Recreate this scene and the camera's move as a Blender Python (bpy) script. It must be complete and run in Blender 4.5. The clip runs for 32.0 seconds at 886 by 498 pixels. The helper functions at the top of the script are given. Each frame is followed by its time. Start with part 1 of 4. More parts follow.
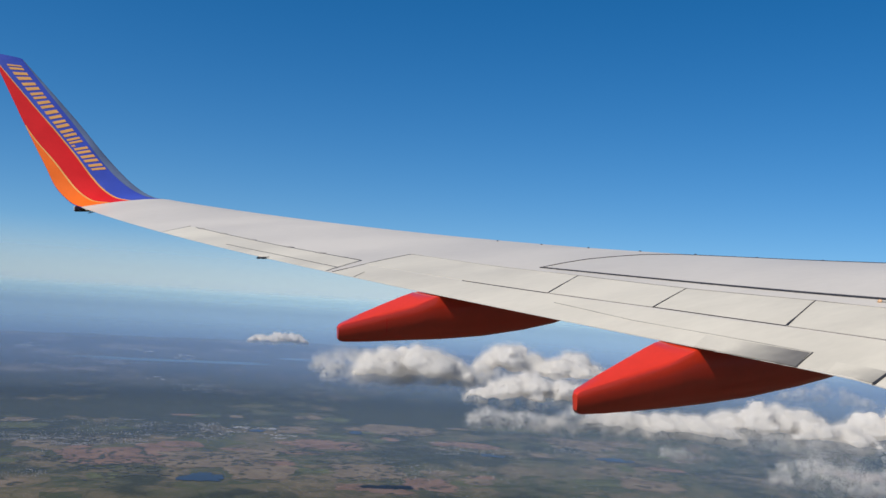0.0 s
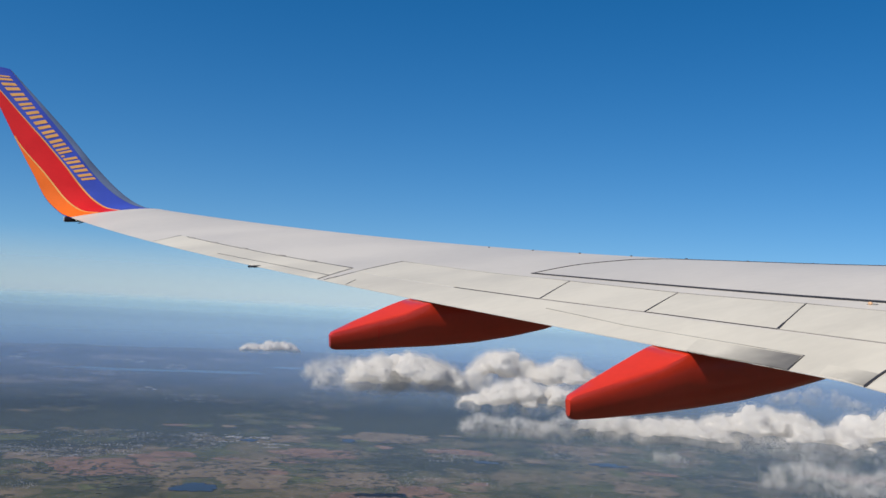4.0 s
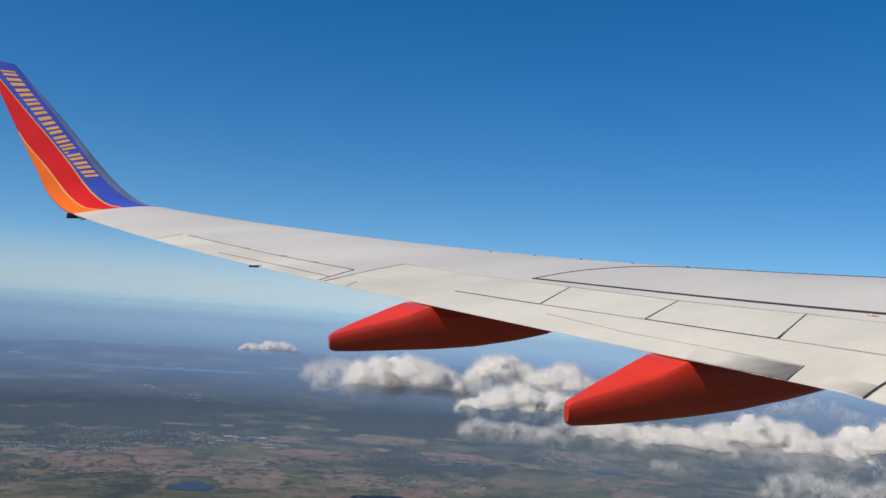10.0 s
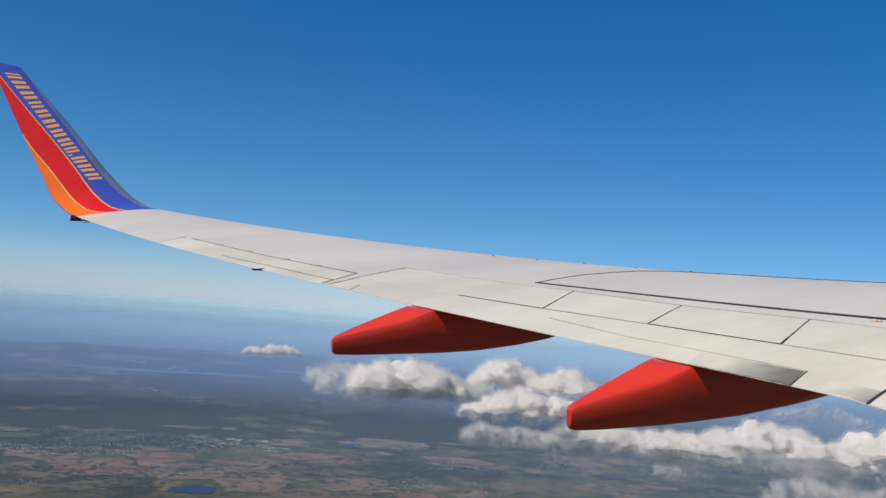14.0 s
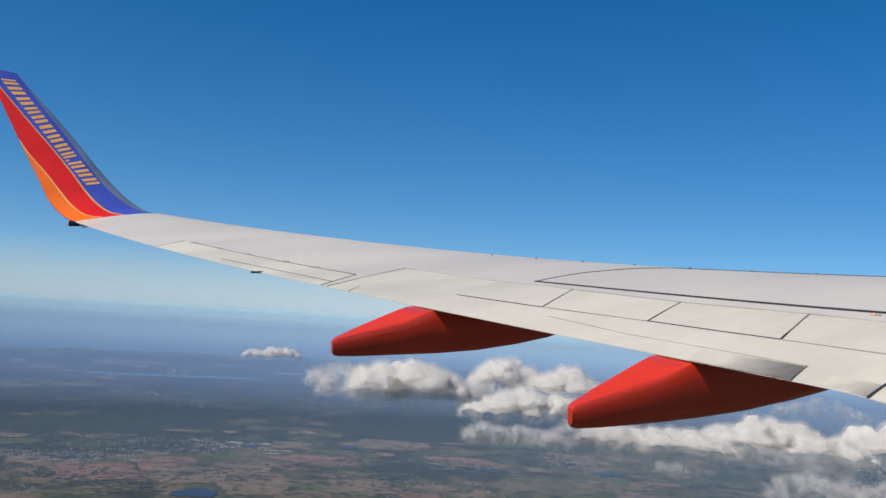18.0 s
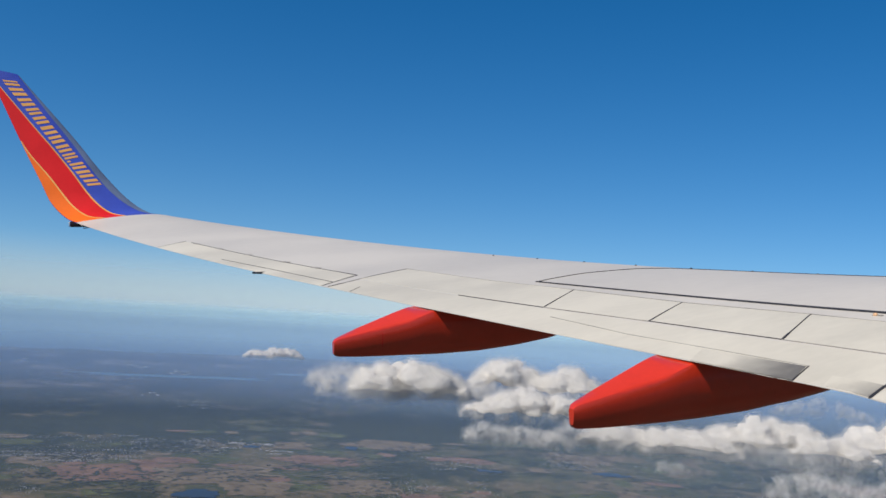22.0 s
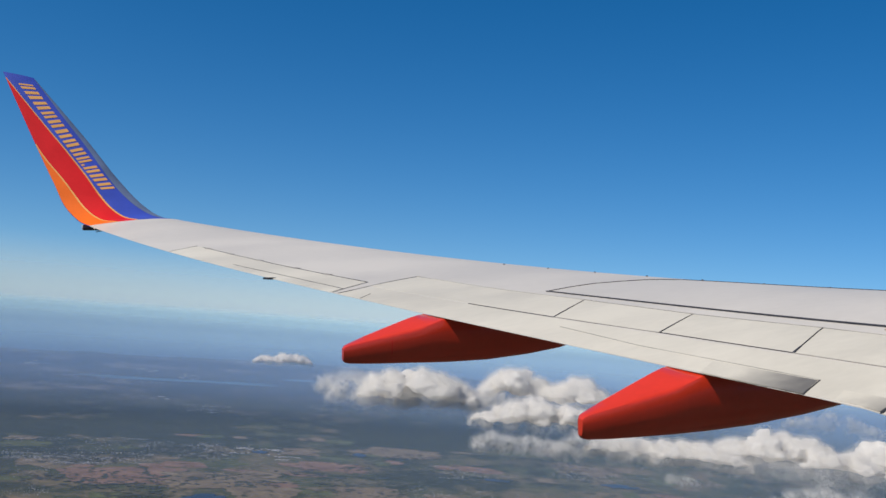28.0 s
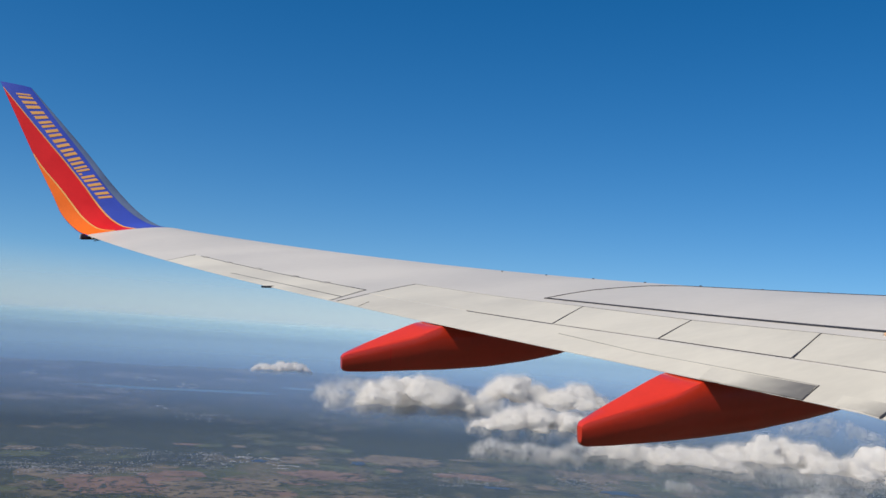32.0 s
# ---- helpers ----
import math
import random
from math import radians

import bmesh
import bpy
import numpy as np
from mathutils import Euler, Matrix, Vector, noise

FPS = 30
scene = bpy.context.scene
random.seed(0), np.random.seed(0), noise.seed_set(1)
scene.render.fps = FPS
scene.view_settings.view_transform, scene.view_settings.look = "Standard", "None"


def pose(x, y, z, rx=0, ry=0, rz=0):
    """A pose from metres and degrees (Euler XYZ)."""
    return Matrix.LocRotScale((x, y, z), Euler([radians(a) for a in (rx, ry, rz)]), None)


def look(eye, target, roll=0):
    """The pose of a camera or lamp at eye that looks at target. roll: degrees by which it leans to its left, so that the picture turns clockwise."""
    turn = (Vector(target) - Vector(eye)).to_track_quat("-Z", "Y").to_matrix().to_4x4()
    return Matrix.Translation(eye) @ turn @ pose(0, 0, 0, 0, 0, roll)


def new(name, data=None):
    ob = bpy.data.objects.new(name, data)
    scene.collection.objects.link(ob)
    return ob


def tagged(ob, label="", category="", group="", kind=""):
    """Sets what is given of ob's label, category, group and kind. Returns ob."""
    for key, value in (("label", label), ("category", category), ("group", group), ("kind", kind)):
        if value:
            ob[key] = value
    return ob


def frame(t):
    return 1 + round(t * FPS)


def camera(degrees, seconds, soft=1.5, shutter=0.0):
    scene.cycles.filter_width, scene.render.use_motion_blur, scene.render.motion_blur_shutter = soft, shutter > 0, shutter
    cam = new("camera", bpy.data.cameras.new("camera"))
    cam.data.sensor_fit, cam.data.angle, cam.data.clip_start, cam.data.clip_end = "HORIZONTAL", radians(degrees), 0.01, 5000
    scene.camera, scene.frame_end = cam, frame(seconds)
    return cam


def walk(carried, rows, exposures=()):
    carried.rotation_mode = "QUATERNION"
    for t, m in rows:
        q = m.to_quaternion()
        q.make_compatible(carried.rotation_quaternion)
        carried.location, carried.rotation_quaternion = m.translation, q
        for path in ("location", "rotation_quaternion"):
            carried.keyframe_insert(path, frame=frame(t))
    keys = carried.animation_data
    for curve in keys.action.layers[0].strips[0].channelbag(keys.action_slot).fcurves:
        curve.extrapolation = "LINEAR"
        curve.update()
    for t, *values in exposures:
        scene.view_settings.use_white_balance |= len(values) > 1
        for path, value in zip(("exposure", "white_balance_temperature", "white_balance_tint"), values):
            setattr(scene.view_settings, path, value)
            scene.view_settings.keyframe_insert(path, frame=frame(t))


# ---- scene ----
# Aircraft axes: x to the nose, y out along the left wing, z up through the roof; metres.
# The aircraft climbs and banks a little, so ATT turns its axes into the level world.
UP = Vector((0.0960, 0.0004, 0.9954)).normalized()
ATT = UP.rotation_difference(Vector((0, 0, 1))).to_matrix().to_4x4()
EYE = Vector((-3.446, 1.631, 0.663))

cam = camera(51.47, 32.0)
# seconds, yaw, pitch, roll in the aircraft's axes
TURNS = [
    (0, -21.962, -0.081, -1.154), (0.5, -22.283, -0.086, -1.383), (1, -22.600, -0.146, -1.695), (1.5, -22.485, -0.006, -1.694),
    (2, -22.477, 0.023, -1.614), (2.5, -22.448, 0.140, -1.747), (3, -22.411, 0.267, -1.836), (3.5, -22.523, 0.293, -1.758),
    (5.5, -22.318, 0.491, -1.539), (6, -22.186, 0.456, -1.638), (6.5, -22.222, 0.533, -1.593), (7, -22.316, 0.516, -1.498),
    (7.5, -22.207, 0.723, -1.447), (8, -22.299, 0.718, -1.116), (8.5, -22.396, 0.663, -1.099), (9, -22.365, 0.591, -0.761),
    (9.5, -22.442, 0.537, -0.761), (10, -22.422, 0.546, -0.632), (10.5, -22.457, 0.559, -0.667), (11, -22.358, 0.711, -0.515),
    (11.5, -22.346, 0.685, -0.426), (12, -22.331, 0.602, -0.309), (12.5, -22.311, 0.609, -0.245), (13, -22.237, 0.741, -0.317),
    (13.5, -22.201, 0.782, -0.388), (14, -22.236, 0.790, -0.431), (14.5, -22.257, 0.713, -0.389), (16.5, -22.283, 0.794, -0.956),
    (17, -22.263, 0.753, -0.988), (17.5, -22.268, 0.639, -0.952), (18, -22.318, 0.789, -1.243), (18.5, -22.266, 0.764, -1.166),
    (19, -22.185, 0.824, -1.213), (19.5, -22.179, 0.873, -1.182), (20, -22.157, 0.821, -1.034), (20.5, -22.198, 0.646, -0.985),
    (21, -22.048, 0.430, -1.277), (21.5, -22.013, 0.645, -1.109), (22, -22.247, 0.820, -1.305), (22.5, -22.187, 0.738, -1.082),
    (23, -22.245, 0.618, -1.305), (23.5, -22.115, 0.478, -0.931), (24, -21.867, 0.571, -0.781), (24.5, -21.703, 0.846, -0.667),
    (25, -21.665, 0.913, -0.543), (25.5, -21.809, 1.024, -0.595), (27.5, -21.645, 1.066, -0.384), (28, -21.583, 1.337, -0.505),
    (28.5, -21.750, 1.274, -0.441), (29, -21.596, 1.379, -0.373), (29.5, -21.584, 1.454, -0.427), (30, -21.575, 1.543, -0.423),
    (30.5, -21.587, 1.504, -0.444), (31, -21.700, 1.497, -0.705), (31.5, -21.710, 1.617, -0.847), (32, -21.704, 1.797, -0.800),
]
walk(cam, [(t, ATT @ Matrix.Translation(EYE) @ pose(0, 0, 0, 90 + pitch, 0, yaw) @ pose(0, 0, 0, 0, 0, roll))
           for t, yaw, pitch, roll in TURNS])

# ---- light ----
SUN = (ATT.to_3x3() @ Vector((-0.58, -0.18, 0.795))).normalized()
world = bpy.data.worlds.new("sky")
scene.world = world
world.use_nodes = True
wn, wl = world.node_tree.nodes, world.node_tree.links
sky = wn.new("ShaderNodeTexSky")
sky.sky_type = "NISHITA"
sky.sun_disc = False
sky.sun_elevation = math.asin(SUN.z)
sky.sun_rotation = math.atan2(SUN.x, SUN.y)
sky.altitude = 2500
sky.air_density, sky.dust_density, sky.ozone_density = 1.0, 1.5, 1.9
# the visible horizon lies a little below eye level
geo = wn.new("ShaderNodeTexCoord")
lift = wn.new("ShaderNodeVectorMath")
lift.operation = "MULTIPLY_ADD"
lift.inputs[1].default_value = (1, 1, 0.9)
lift.inputs[2].default_value = (0, 0, 0.068)
wl.new(geo.outputs["Generated"], lift.inputs[0])
wl.new(lift.outputs[0], sky.inputs["Vector"])
clear_air = wn.new("ShaderNodeHueSaturation")
clear_air.inputs["Saturation"].default_value = 1.42
wl.new(sky.outputs[0], clear_air.inputs["Color"])
wl.new(clear_air.outputs[0], wn["Background"].inputs["Color"])
wn["Background"].inputs["Strength"].default_value = 0.108

sun = new("sun", bpy.data.lights.new("sun", "SUN"))
sun.data.energy, sun.data.angle, sun.data.color = 4.6, radians(0.53), (1.0, 0.91, 0.77)
sun.matrix_world = look(SUN * 50, (0, 0, 0))
scene.view_settings.exposure = 0.0

# ---- materials ----
def material(name, colour, rough=0.5, metal=0.0, vary=0.08, scale=3.0, bump=0.0, fine=40.0, coat=0.0, stretch=(1, 1, 1), dirt=None, random_tint=0.0, spec=0.5):
    """Painted or bare surface with variation at two scales: broad stains and fine grain."""
    m = bpy.data.materials.new(name)
    m.use_nodes = True
    nodes, links = m.node_tree.nodes, m.node_tree.links
    b = nodes["Principled BSDF"]
    b.inputs["Metallic"].default_value = metal
    b.inputs["Coat Weight"].default_value = coat
    b.inputs["Specular IOR Level"].default_value = spec
    co = nodes.new("ShaderNodeTexCoord")
    mp = nodes.new("ShaderNodeMapping")
    mp.inputs["Scale"].default_value = stretch
    links.new(co.outputs["Object"], mp.inputs["Vector"])
    big, small = nodes.new("ShaderNodeTexNoise"), nodes.new("ShaderNodeTexNoise")
    for n, s, d in ((big, scale, 5), (small, fine, 3)):
        n.inputs["Scale"].default_value, n.inputs["Detail"].default_value = s, d
        links.new(mp.outputs[0], n.inputs["Vector"])
    add = nodes.new("ShaderNodeMath")
    add.operation = "MULTIPLY_ADD"
    links.new(small.outputs["Fac"], add.inputs[0])
    add.inputs[1].default_value = 0.35
    links.new(big.outputs["Fac"], add.inputs[2])
    ramp = nodes.new("ShaderNodeValToRGB")
    dark = dirt or tuple(c * (1 - 2 * vary) for c in colour)
    ramp.color_ramp.elements[0].position, ramp.color_ramp.elements[0].color = 0.42, (*dark, 1)
    ramp.color_ramp.elements[1].position, ramp.color_ramp.elements[1].color = 0.85, (*[min(1, c * (1 + vary)) for c in colour], 1)
    links.new(add.outputs[0], ramp.inputs[0])
    out = ramp.outputs[0]
    if random_tint:
        info, hsv = nodes.new("ShaderNodeObjectInfo"), nodes.new("ShaderNodeHueSaturation")
        mr = nodes.new("ShaderNodeMapRange")
        mr.inputs["To Min"].default_value, mr.inputs["To Max"].default_value = 1 - random_tint, 1 + random_tint
        links.new(info.outputs["Random"], mr.inputs["Value"])
        links.new(mr.outputs[0], hsv.inputs["Value"])
        links.new(out, hsv.inputs["Color"])
        out = hsv.outputs[0]
    links.new(out, b.inputs["Base Color"])
    rr = nodes.new("ShaderNodeMapRange")
    rr.inputs["To Min"].default_value, rr.inputs["To Max"].default_value = max(0.02, rough - 0.08), min(1, rough + 0.1)
    links.new(big.outputs["Fac"], rr.inputs["Value"])
    links.new(rr.outputs[0], b.inputs["Roughness"])
    if bump:
        bp = nodes.new("ShaderNodeBump")
        bp.inputs["Strength"].default_value, bp.inputs["Distance"].default_value = bump, 0.02
        links.new(add.outputs[0], bp.inputs["Height"])
        links.new(bp.outputs[0], b.inputs["Normal"])
    return m


skin_grey = material("grey_wing_paint", (0.55, 0.52, 0.475), 0.42, vary=0.05, scale=0.9, bump=0.01, fine=18, stretch=(0.5, 1, 1))
panel_grey = material("light_grey_panel_paint", (0.565, 0.535, 0.462), 0.48, vary=0.065, scale=1.6, bump=0.01, fine=22, stretch=(0.4, 1, 1), random_tint=0.02)
seal_black = material("black_rubber_seal", (0.03, 0.03, 0.035), 0.6, vary=0.2, scale=4)
seal_grey = material("grey_sealant", (0.30, 0.285, 0.26), 0.6, vary=0.25, scale=2)
red_paint = material("red_gloss_paint", (0.66, 0.036, 0.011), 0.34, vary=0.07, scale=2.5, fine=25, coat=0.7)
red_band_paint = material("red_band_paint", (0.66, 0.014, 0.018), 0.5, vary=0.06, scale=2, spec=0.15)
orange_paint = material("orange_band_paint", (0.85, 0.15, 0.012), 0.5, vary=0.06, scale=2, spec=0.2)
gold_paint = material("gold_stripe_paint", (0.75, 0.36, 0.09), 0.45, vary=0.06, scale=3)
blue_paint = material("blue_winglet_paint", (0.045, 0.08, 0.43), 0.45, vary=0.08, scale=2, spec=0.25)
edge_metal = material("polished_leading_edge_metal", (0.15, 0.20, 0.31), 0.4, metal=0.2, vary=0.1, scale=2)
dark_lens = material("dark_lamp_lens", (0.03, 0.012, 0.012), 0.25, vary=0.2)
cabin_white = material("white_fuselage_paint", (0.6, 0.6, 0.6), 0.4, vary=0.04, scale=1)
orange_mark = material("orange_mark_paint", (0.68, 0.42, 0.24), 0.5, vary=0.15, scale=8)


def land_material():
    """Winter country: dark woods, with olive, tan and brown fields in the open parts."""
    m = bpy.data.materials.new("fields_and_woods")
    m.use_nodes = True
    nodes, links = m.node_tree.nodes, m.node_tree.links
    b = nodes["Principled BSDF"]
    b.inputs["Roughness"].default_value = 0.95
    b.inputs["Specular IOR Level"].default_value = 0.1
    co = nodes.new("ShaderNodeTexCoord")

    def tex(kind, scale, **kw):
        n = nodes.new(kind)
        n.inputs["Scale"].default_value = scale
        for k, v in kw.items():
            n.inputs[k].default_value = v
        links.new(co.outputs["Object"], n.inputs["Vector"])
        return n

    def ramp(src, stops):
        r = nodes.new("ShaderNodeValToRGB")
        while len(r.color_ramp.elements) < len(stops):
            r.color_ramp.elements.new(0.5)
        for e, (p, c) in zip(r.color_ramp.elements, stops):
            e.position, e.color = p, (*c, 1)
        links.new(src, r.inputs[0])
        return r.outputs[0]

    def mix(fac, a, c, mode="MIX"):
        x = nodes.new("ShaderNodeMix")
        x.data_type, x.blend_type = "RGBA", mode
        if isinstance(fac, float):
            x.inputs["Factor"].default_value = fac
        else:
            links.new(fac, x.inputs["Factor"])
        links.new(a, x.inputs["A"])
        links.new(c, x.inputs["B"])
        return x.outputs["Result"]

    def math_node(op, a, c):
        x = nodes.new("ShaderNodeMath")
        x.operation = op
        for k, v in enumerate((a, c)):
            if isinstance(v, float):
                x.inputs[k].default_value = v
            else:
                links.new(v, x.inputs[k])
        return x.outputs[0]

    # farmland cells, with smaller plots inside them
    cells, plots = tex("ShaderNodeTexVoronoi", 0.030), tex("ShaderNodeTexVoronoi", 0.12)
    for n in (cells, plots):
        n.distance = "CHEBYCHEV"
    pick = nodes.new("ShaderNodeSeparateColor")
    links.new(cells.outputs["Color"], pick.inputs[0])
    small = nodes.new("ShaderNodeSeparateColor")
    links.new(plots.outputs["Color"], small.inputs[0])
    crops = [(0.0, (0.034, 0.046, 0.032)), (0.28, (0.070, 0.078, 0.044)), (0.5, (0.105, 0.092, 0.062)), (0.72, (0.150, 0.118, 0.084)), (0.9, (0.062, 0.070, 0.046))]
    fields = mix(0.4, ramp(pick.outputs[0], crops), ramp(small.outputs[1], crops))
    # woods: dark crowns with lighter scrub between them
    grain = tex("ShaderNodeTexNoise", 0.45, Detail=6.0, Roughness=0.72)
    stands = tex("ShaderNodeTexNoise", 0.05, Detail=7.0, Roughness=0.7)
    crowns = ramp(grain.outputs["Fac"], [(0.34, (0.022, 0.030, 0.024)), (0.52, (0.034, 0.042, 0.032)), (0.70, (0.060, 0.060, 0.045))])
    scrub = ramp(stands.outputs["Fac"], [(0.38, (0.020, 0.030, 0.025)), (0.55, (0.040, 0.046, 0.035)), (0.72, (0.070, 0.066, 0.050))])
    woods = mix(0.5, crowns, scrub)
    # open land lies in broad uneven belts
    belts = tex("ShaderNodeTexNoise", 0.0085, Detail=9.0, Roughness=0.62)
    torn = tex("ShaderNodeTexNoise", 0.032, Detail=6.0, Roughness=0.66)
    both = math_node("ADD", math_node("MULTIPLY", belts.outputs["Fac"], 0.62), math_node("MULTIPLY", torn.outputs["Fac"], 0.38))
    xyz = nodes.new("ShaderNodeSeparateXYZ")
    links.new(co.outputs["Object"], xyz.inputs[0])
    inland = nodes.new("ShaderNodeMapRange")
    inland.inputs["From Min"].default_value, inland.inputs["From Max"].default_value = 880, 720
    inland.inputs["To Min"].default_value, inland.inputs["To Max"].default_value = -0.055, 0.03
    wander = math_node("MULTIPLY_ADD", belts.outputs["Fac"], 260.0)
    wander.node.inputs[2].default_value = -130.0
    links.new(math_node("ADD", xyz.outputs["Y"], wander), inland.inputs["Value"])
    opened = ramp(math_node("ADD", both, inland.outputs[0]), [(0.475, (0, 0, 0)), (0.535, (1, 1, 1))])
    # hedges and ditches along the plot edges
    edges = tex("ShaderNodeTexVoronoi", 0.030)
    edges.feature = "DISTANCE_TO_EDGE"
    hedge = ramp(edges.outputs["Distance"], [(0.008, (0.3, 0.34, 0.3)), (0.022, (1, 1, 1))])
    farm = mix(0.4, fields, hedge, "MULTIPLY")
    flecks = ramp(grain.outputs["Fac"], [(0.36, (0.34, 0.36, 0.36)), (0.52, (0.5, 0.5, 0.5)), (0.70, (0.70, 0.68, 0.64))])
    country = mix(0.6, mix(opened, woods, farm), flecks, "OVERLAY")
    # low wet ground on the way to the coast
    wet = tex("ShaderNodeTexNoise", 0.011, Detail=8.0, Roughness=0.68)
    low = ramp(wet.outputs["Fac"], [(0.40, (0.018, 0.024, 0.028)), (0.53, (0.034, 0.034, 0.034)), (0.66, (0.10, 0.092, 0.086))])
    shore = nodes.new("ShaderNodeMapRange")
    shore.inputs["From Min"].default_value, shore.inputs["From Max"].default_value = 1020, 1240
    links.new(math_node("ADD", xyz.outputs["Y"], wander), shore.inputs["Value"])
    links.new(mix(shore.outputs[0], country, low), b.inputs["Base Color"])
    return m


def field_material(name, colour):
    """Bare or dry farmland with dark thickets in it."""
    m = material(name, colour, 0.95, vary=0.2, scale=0.05, fine=0.5)
    nodes, links = m.node_tree.nodes, m.node_tree.links
    b = nodes["Principled BSDF"]
    b.inputs["Specular IOR Level"].default_value = 0.1
    old = b.inputs["Base Color"].links[0].from_socket
    co, n, r, mx = nodes.new("ShaderNodeTexCoord"), nodes.new("ShaderNodeTexNoise"), nodes.new("ShaderNodeMapRange"), nodes.new("ShaderNodeMix")
    n.inputs["Scale"].default_value, n.inputs["Detail"].default_value, n.inputs["Roughness"].default_value = 0.085, 6, 0.62
    links.new(co.outputs["Object"], n.inputs["Vector"])
    r.inputs["From Min"].default_value, r.inputs["From Max"].default_value = 0.57, 0.60
    links.new(n.outputs["Fac"], r.inputs["Value"])
    mx.data_type = "RGBA"
    links.new(r.outputs[0], mx.inputs["Factor"])
    links.new(old, mx.inputs["A"])
    mx.inputs["B"].default_value = (0.045, 0.048, 0.038, 1)
    links.new(mx.outputs["Result"], b.inputs["Base Color"])
    return m


def water_material(name, colour):
    m = bpy.data.materials.new(name)
    m.use_nodes = True
    nodes, links = m.node_tree.nodes, m.node_tree.links
    b = nodes["Principled BSDF"]
    b.inputs["Roughness"].default_value = 0.45
    n, bp, co = nodes.new("ShaderNodeTexNoise"), nodes.new("ShaderNodeBump"), nodes.new("ShaderNodeTexCoord")
    n.inputs["Scale"].default_value, n.inputs["Detail"].default_value = 0.4, 6
    # wind streaks and currents
    drift, tint, long = nodes.new("ShaderNodeTexNoise"), nodes.new("ShaderNodeValToRGB"), nodes.new("ShaderNodeMapping")
    long.inputs["Scale"].default_value = (0.0025, 0.006, 1)
    drift.inputs["Scale"].default_value, drift.inputs["Detail"].default_value = 1.0, 5
    links.new(co.outputs["Object"], long.inputs["Vector"])
    links.new(long.outputs[0], drift.inputs["Vector"])
    links.new(drift.outputs["Fac"], tint.inputs[0])
    tint.color_ramp.elements[0].position, tint.color_ramp.elements[1].position = 0.3, 0.7
    tint.color_ramp.elements[0].color = (*[v * 0.9 for v in colour], 1)
    tint.color_ramp.elements[1].color = (*[v * 1.07 for v in colour], 1)
    links.new(tint.outputs[0], b.inputs["Base Color"])
    bp.inputs["Strength"].default_value = 0.02
    links.new(co.outputs["Object"], n.inputs["Vector"])
    links.new(n.outputs["Fac"], bp.inputs["Height"])
    links.new(bp.outputs[0], b.inputs["Normal"])
    return m


def cloud_material(name, pass_on, colour):
    """Water droplets: white, passing part of the light on; each flake takes the slope of its billow."""
    m = bpy.data.materials.new(name)
    m.use_nodes = True
    nodes, links = m.node_tree.nodes, m.node_tree.links
    nodes.remove(nodes["Principled BSDF"])
    d, tr, mixer = nodes.new("ShaderNodeBsdfDiffuse"), nodes.new("ShaderNodeBsdfTranslucent"), nodes.new("ShaderNodeMixShader")
    d.inputs["Color"].default_value = tr.inputs["Color"].default_value = (*colour, 1)
    mixer.inputs["Fac"].default_value = pass_on
    links.new(d.outputs[0], mixer.inputs[1])
    links.new(tr.outputs[0], mixer.inputs[2])
    links.new(mixer.outputs[0], nodes["Material Output"].inputs["Surface"])
    slope, turn = nodes.new("ShaderNodeAttribute"), nodes.new("ShaderNodeVectorTransform")
    slope.attribute_name = "slope"
    turn.vector_type, turn.convert_from, turn.convert_to = "NORMAL", "OBJECT", "WORLD"
    links.new(slope.outputs["Vector"], turn.inputs[0])
    links.new(turn.outputs[0], d.inputs["Normal"])
    return m


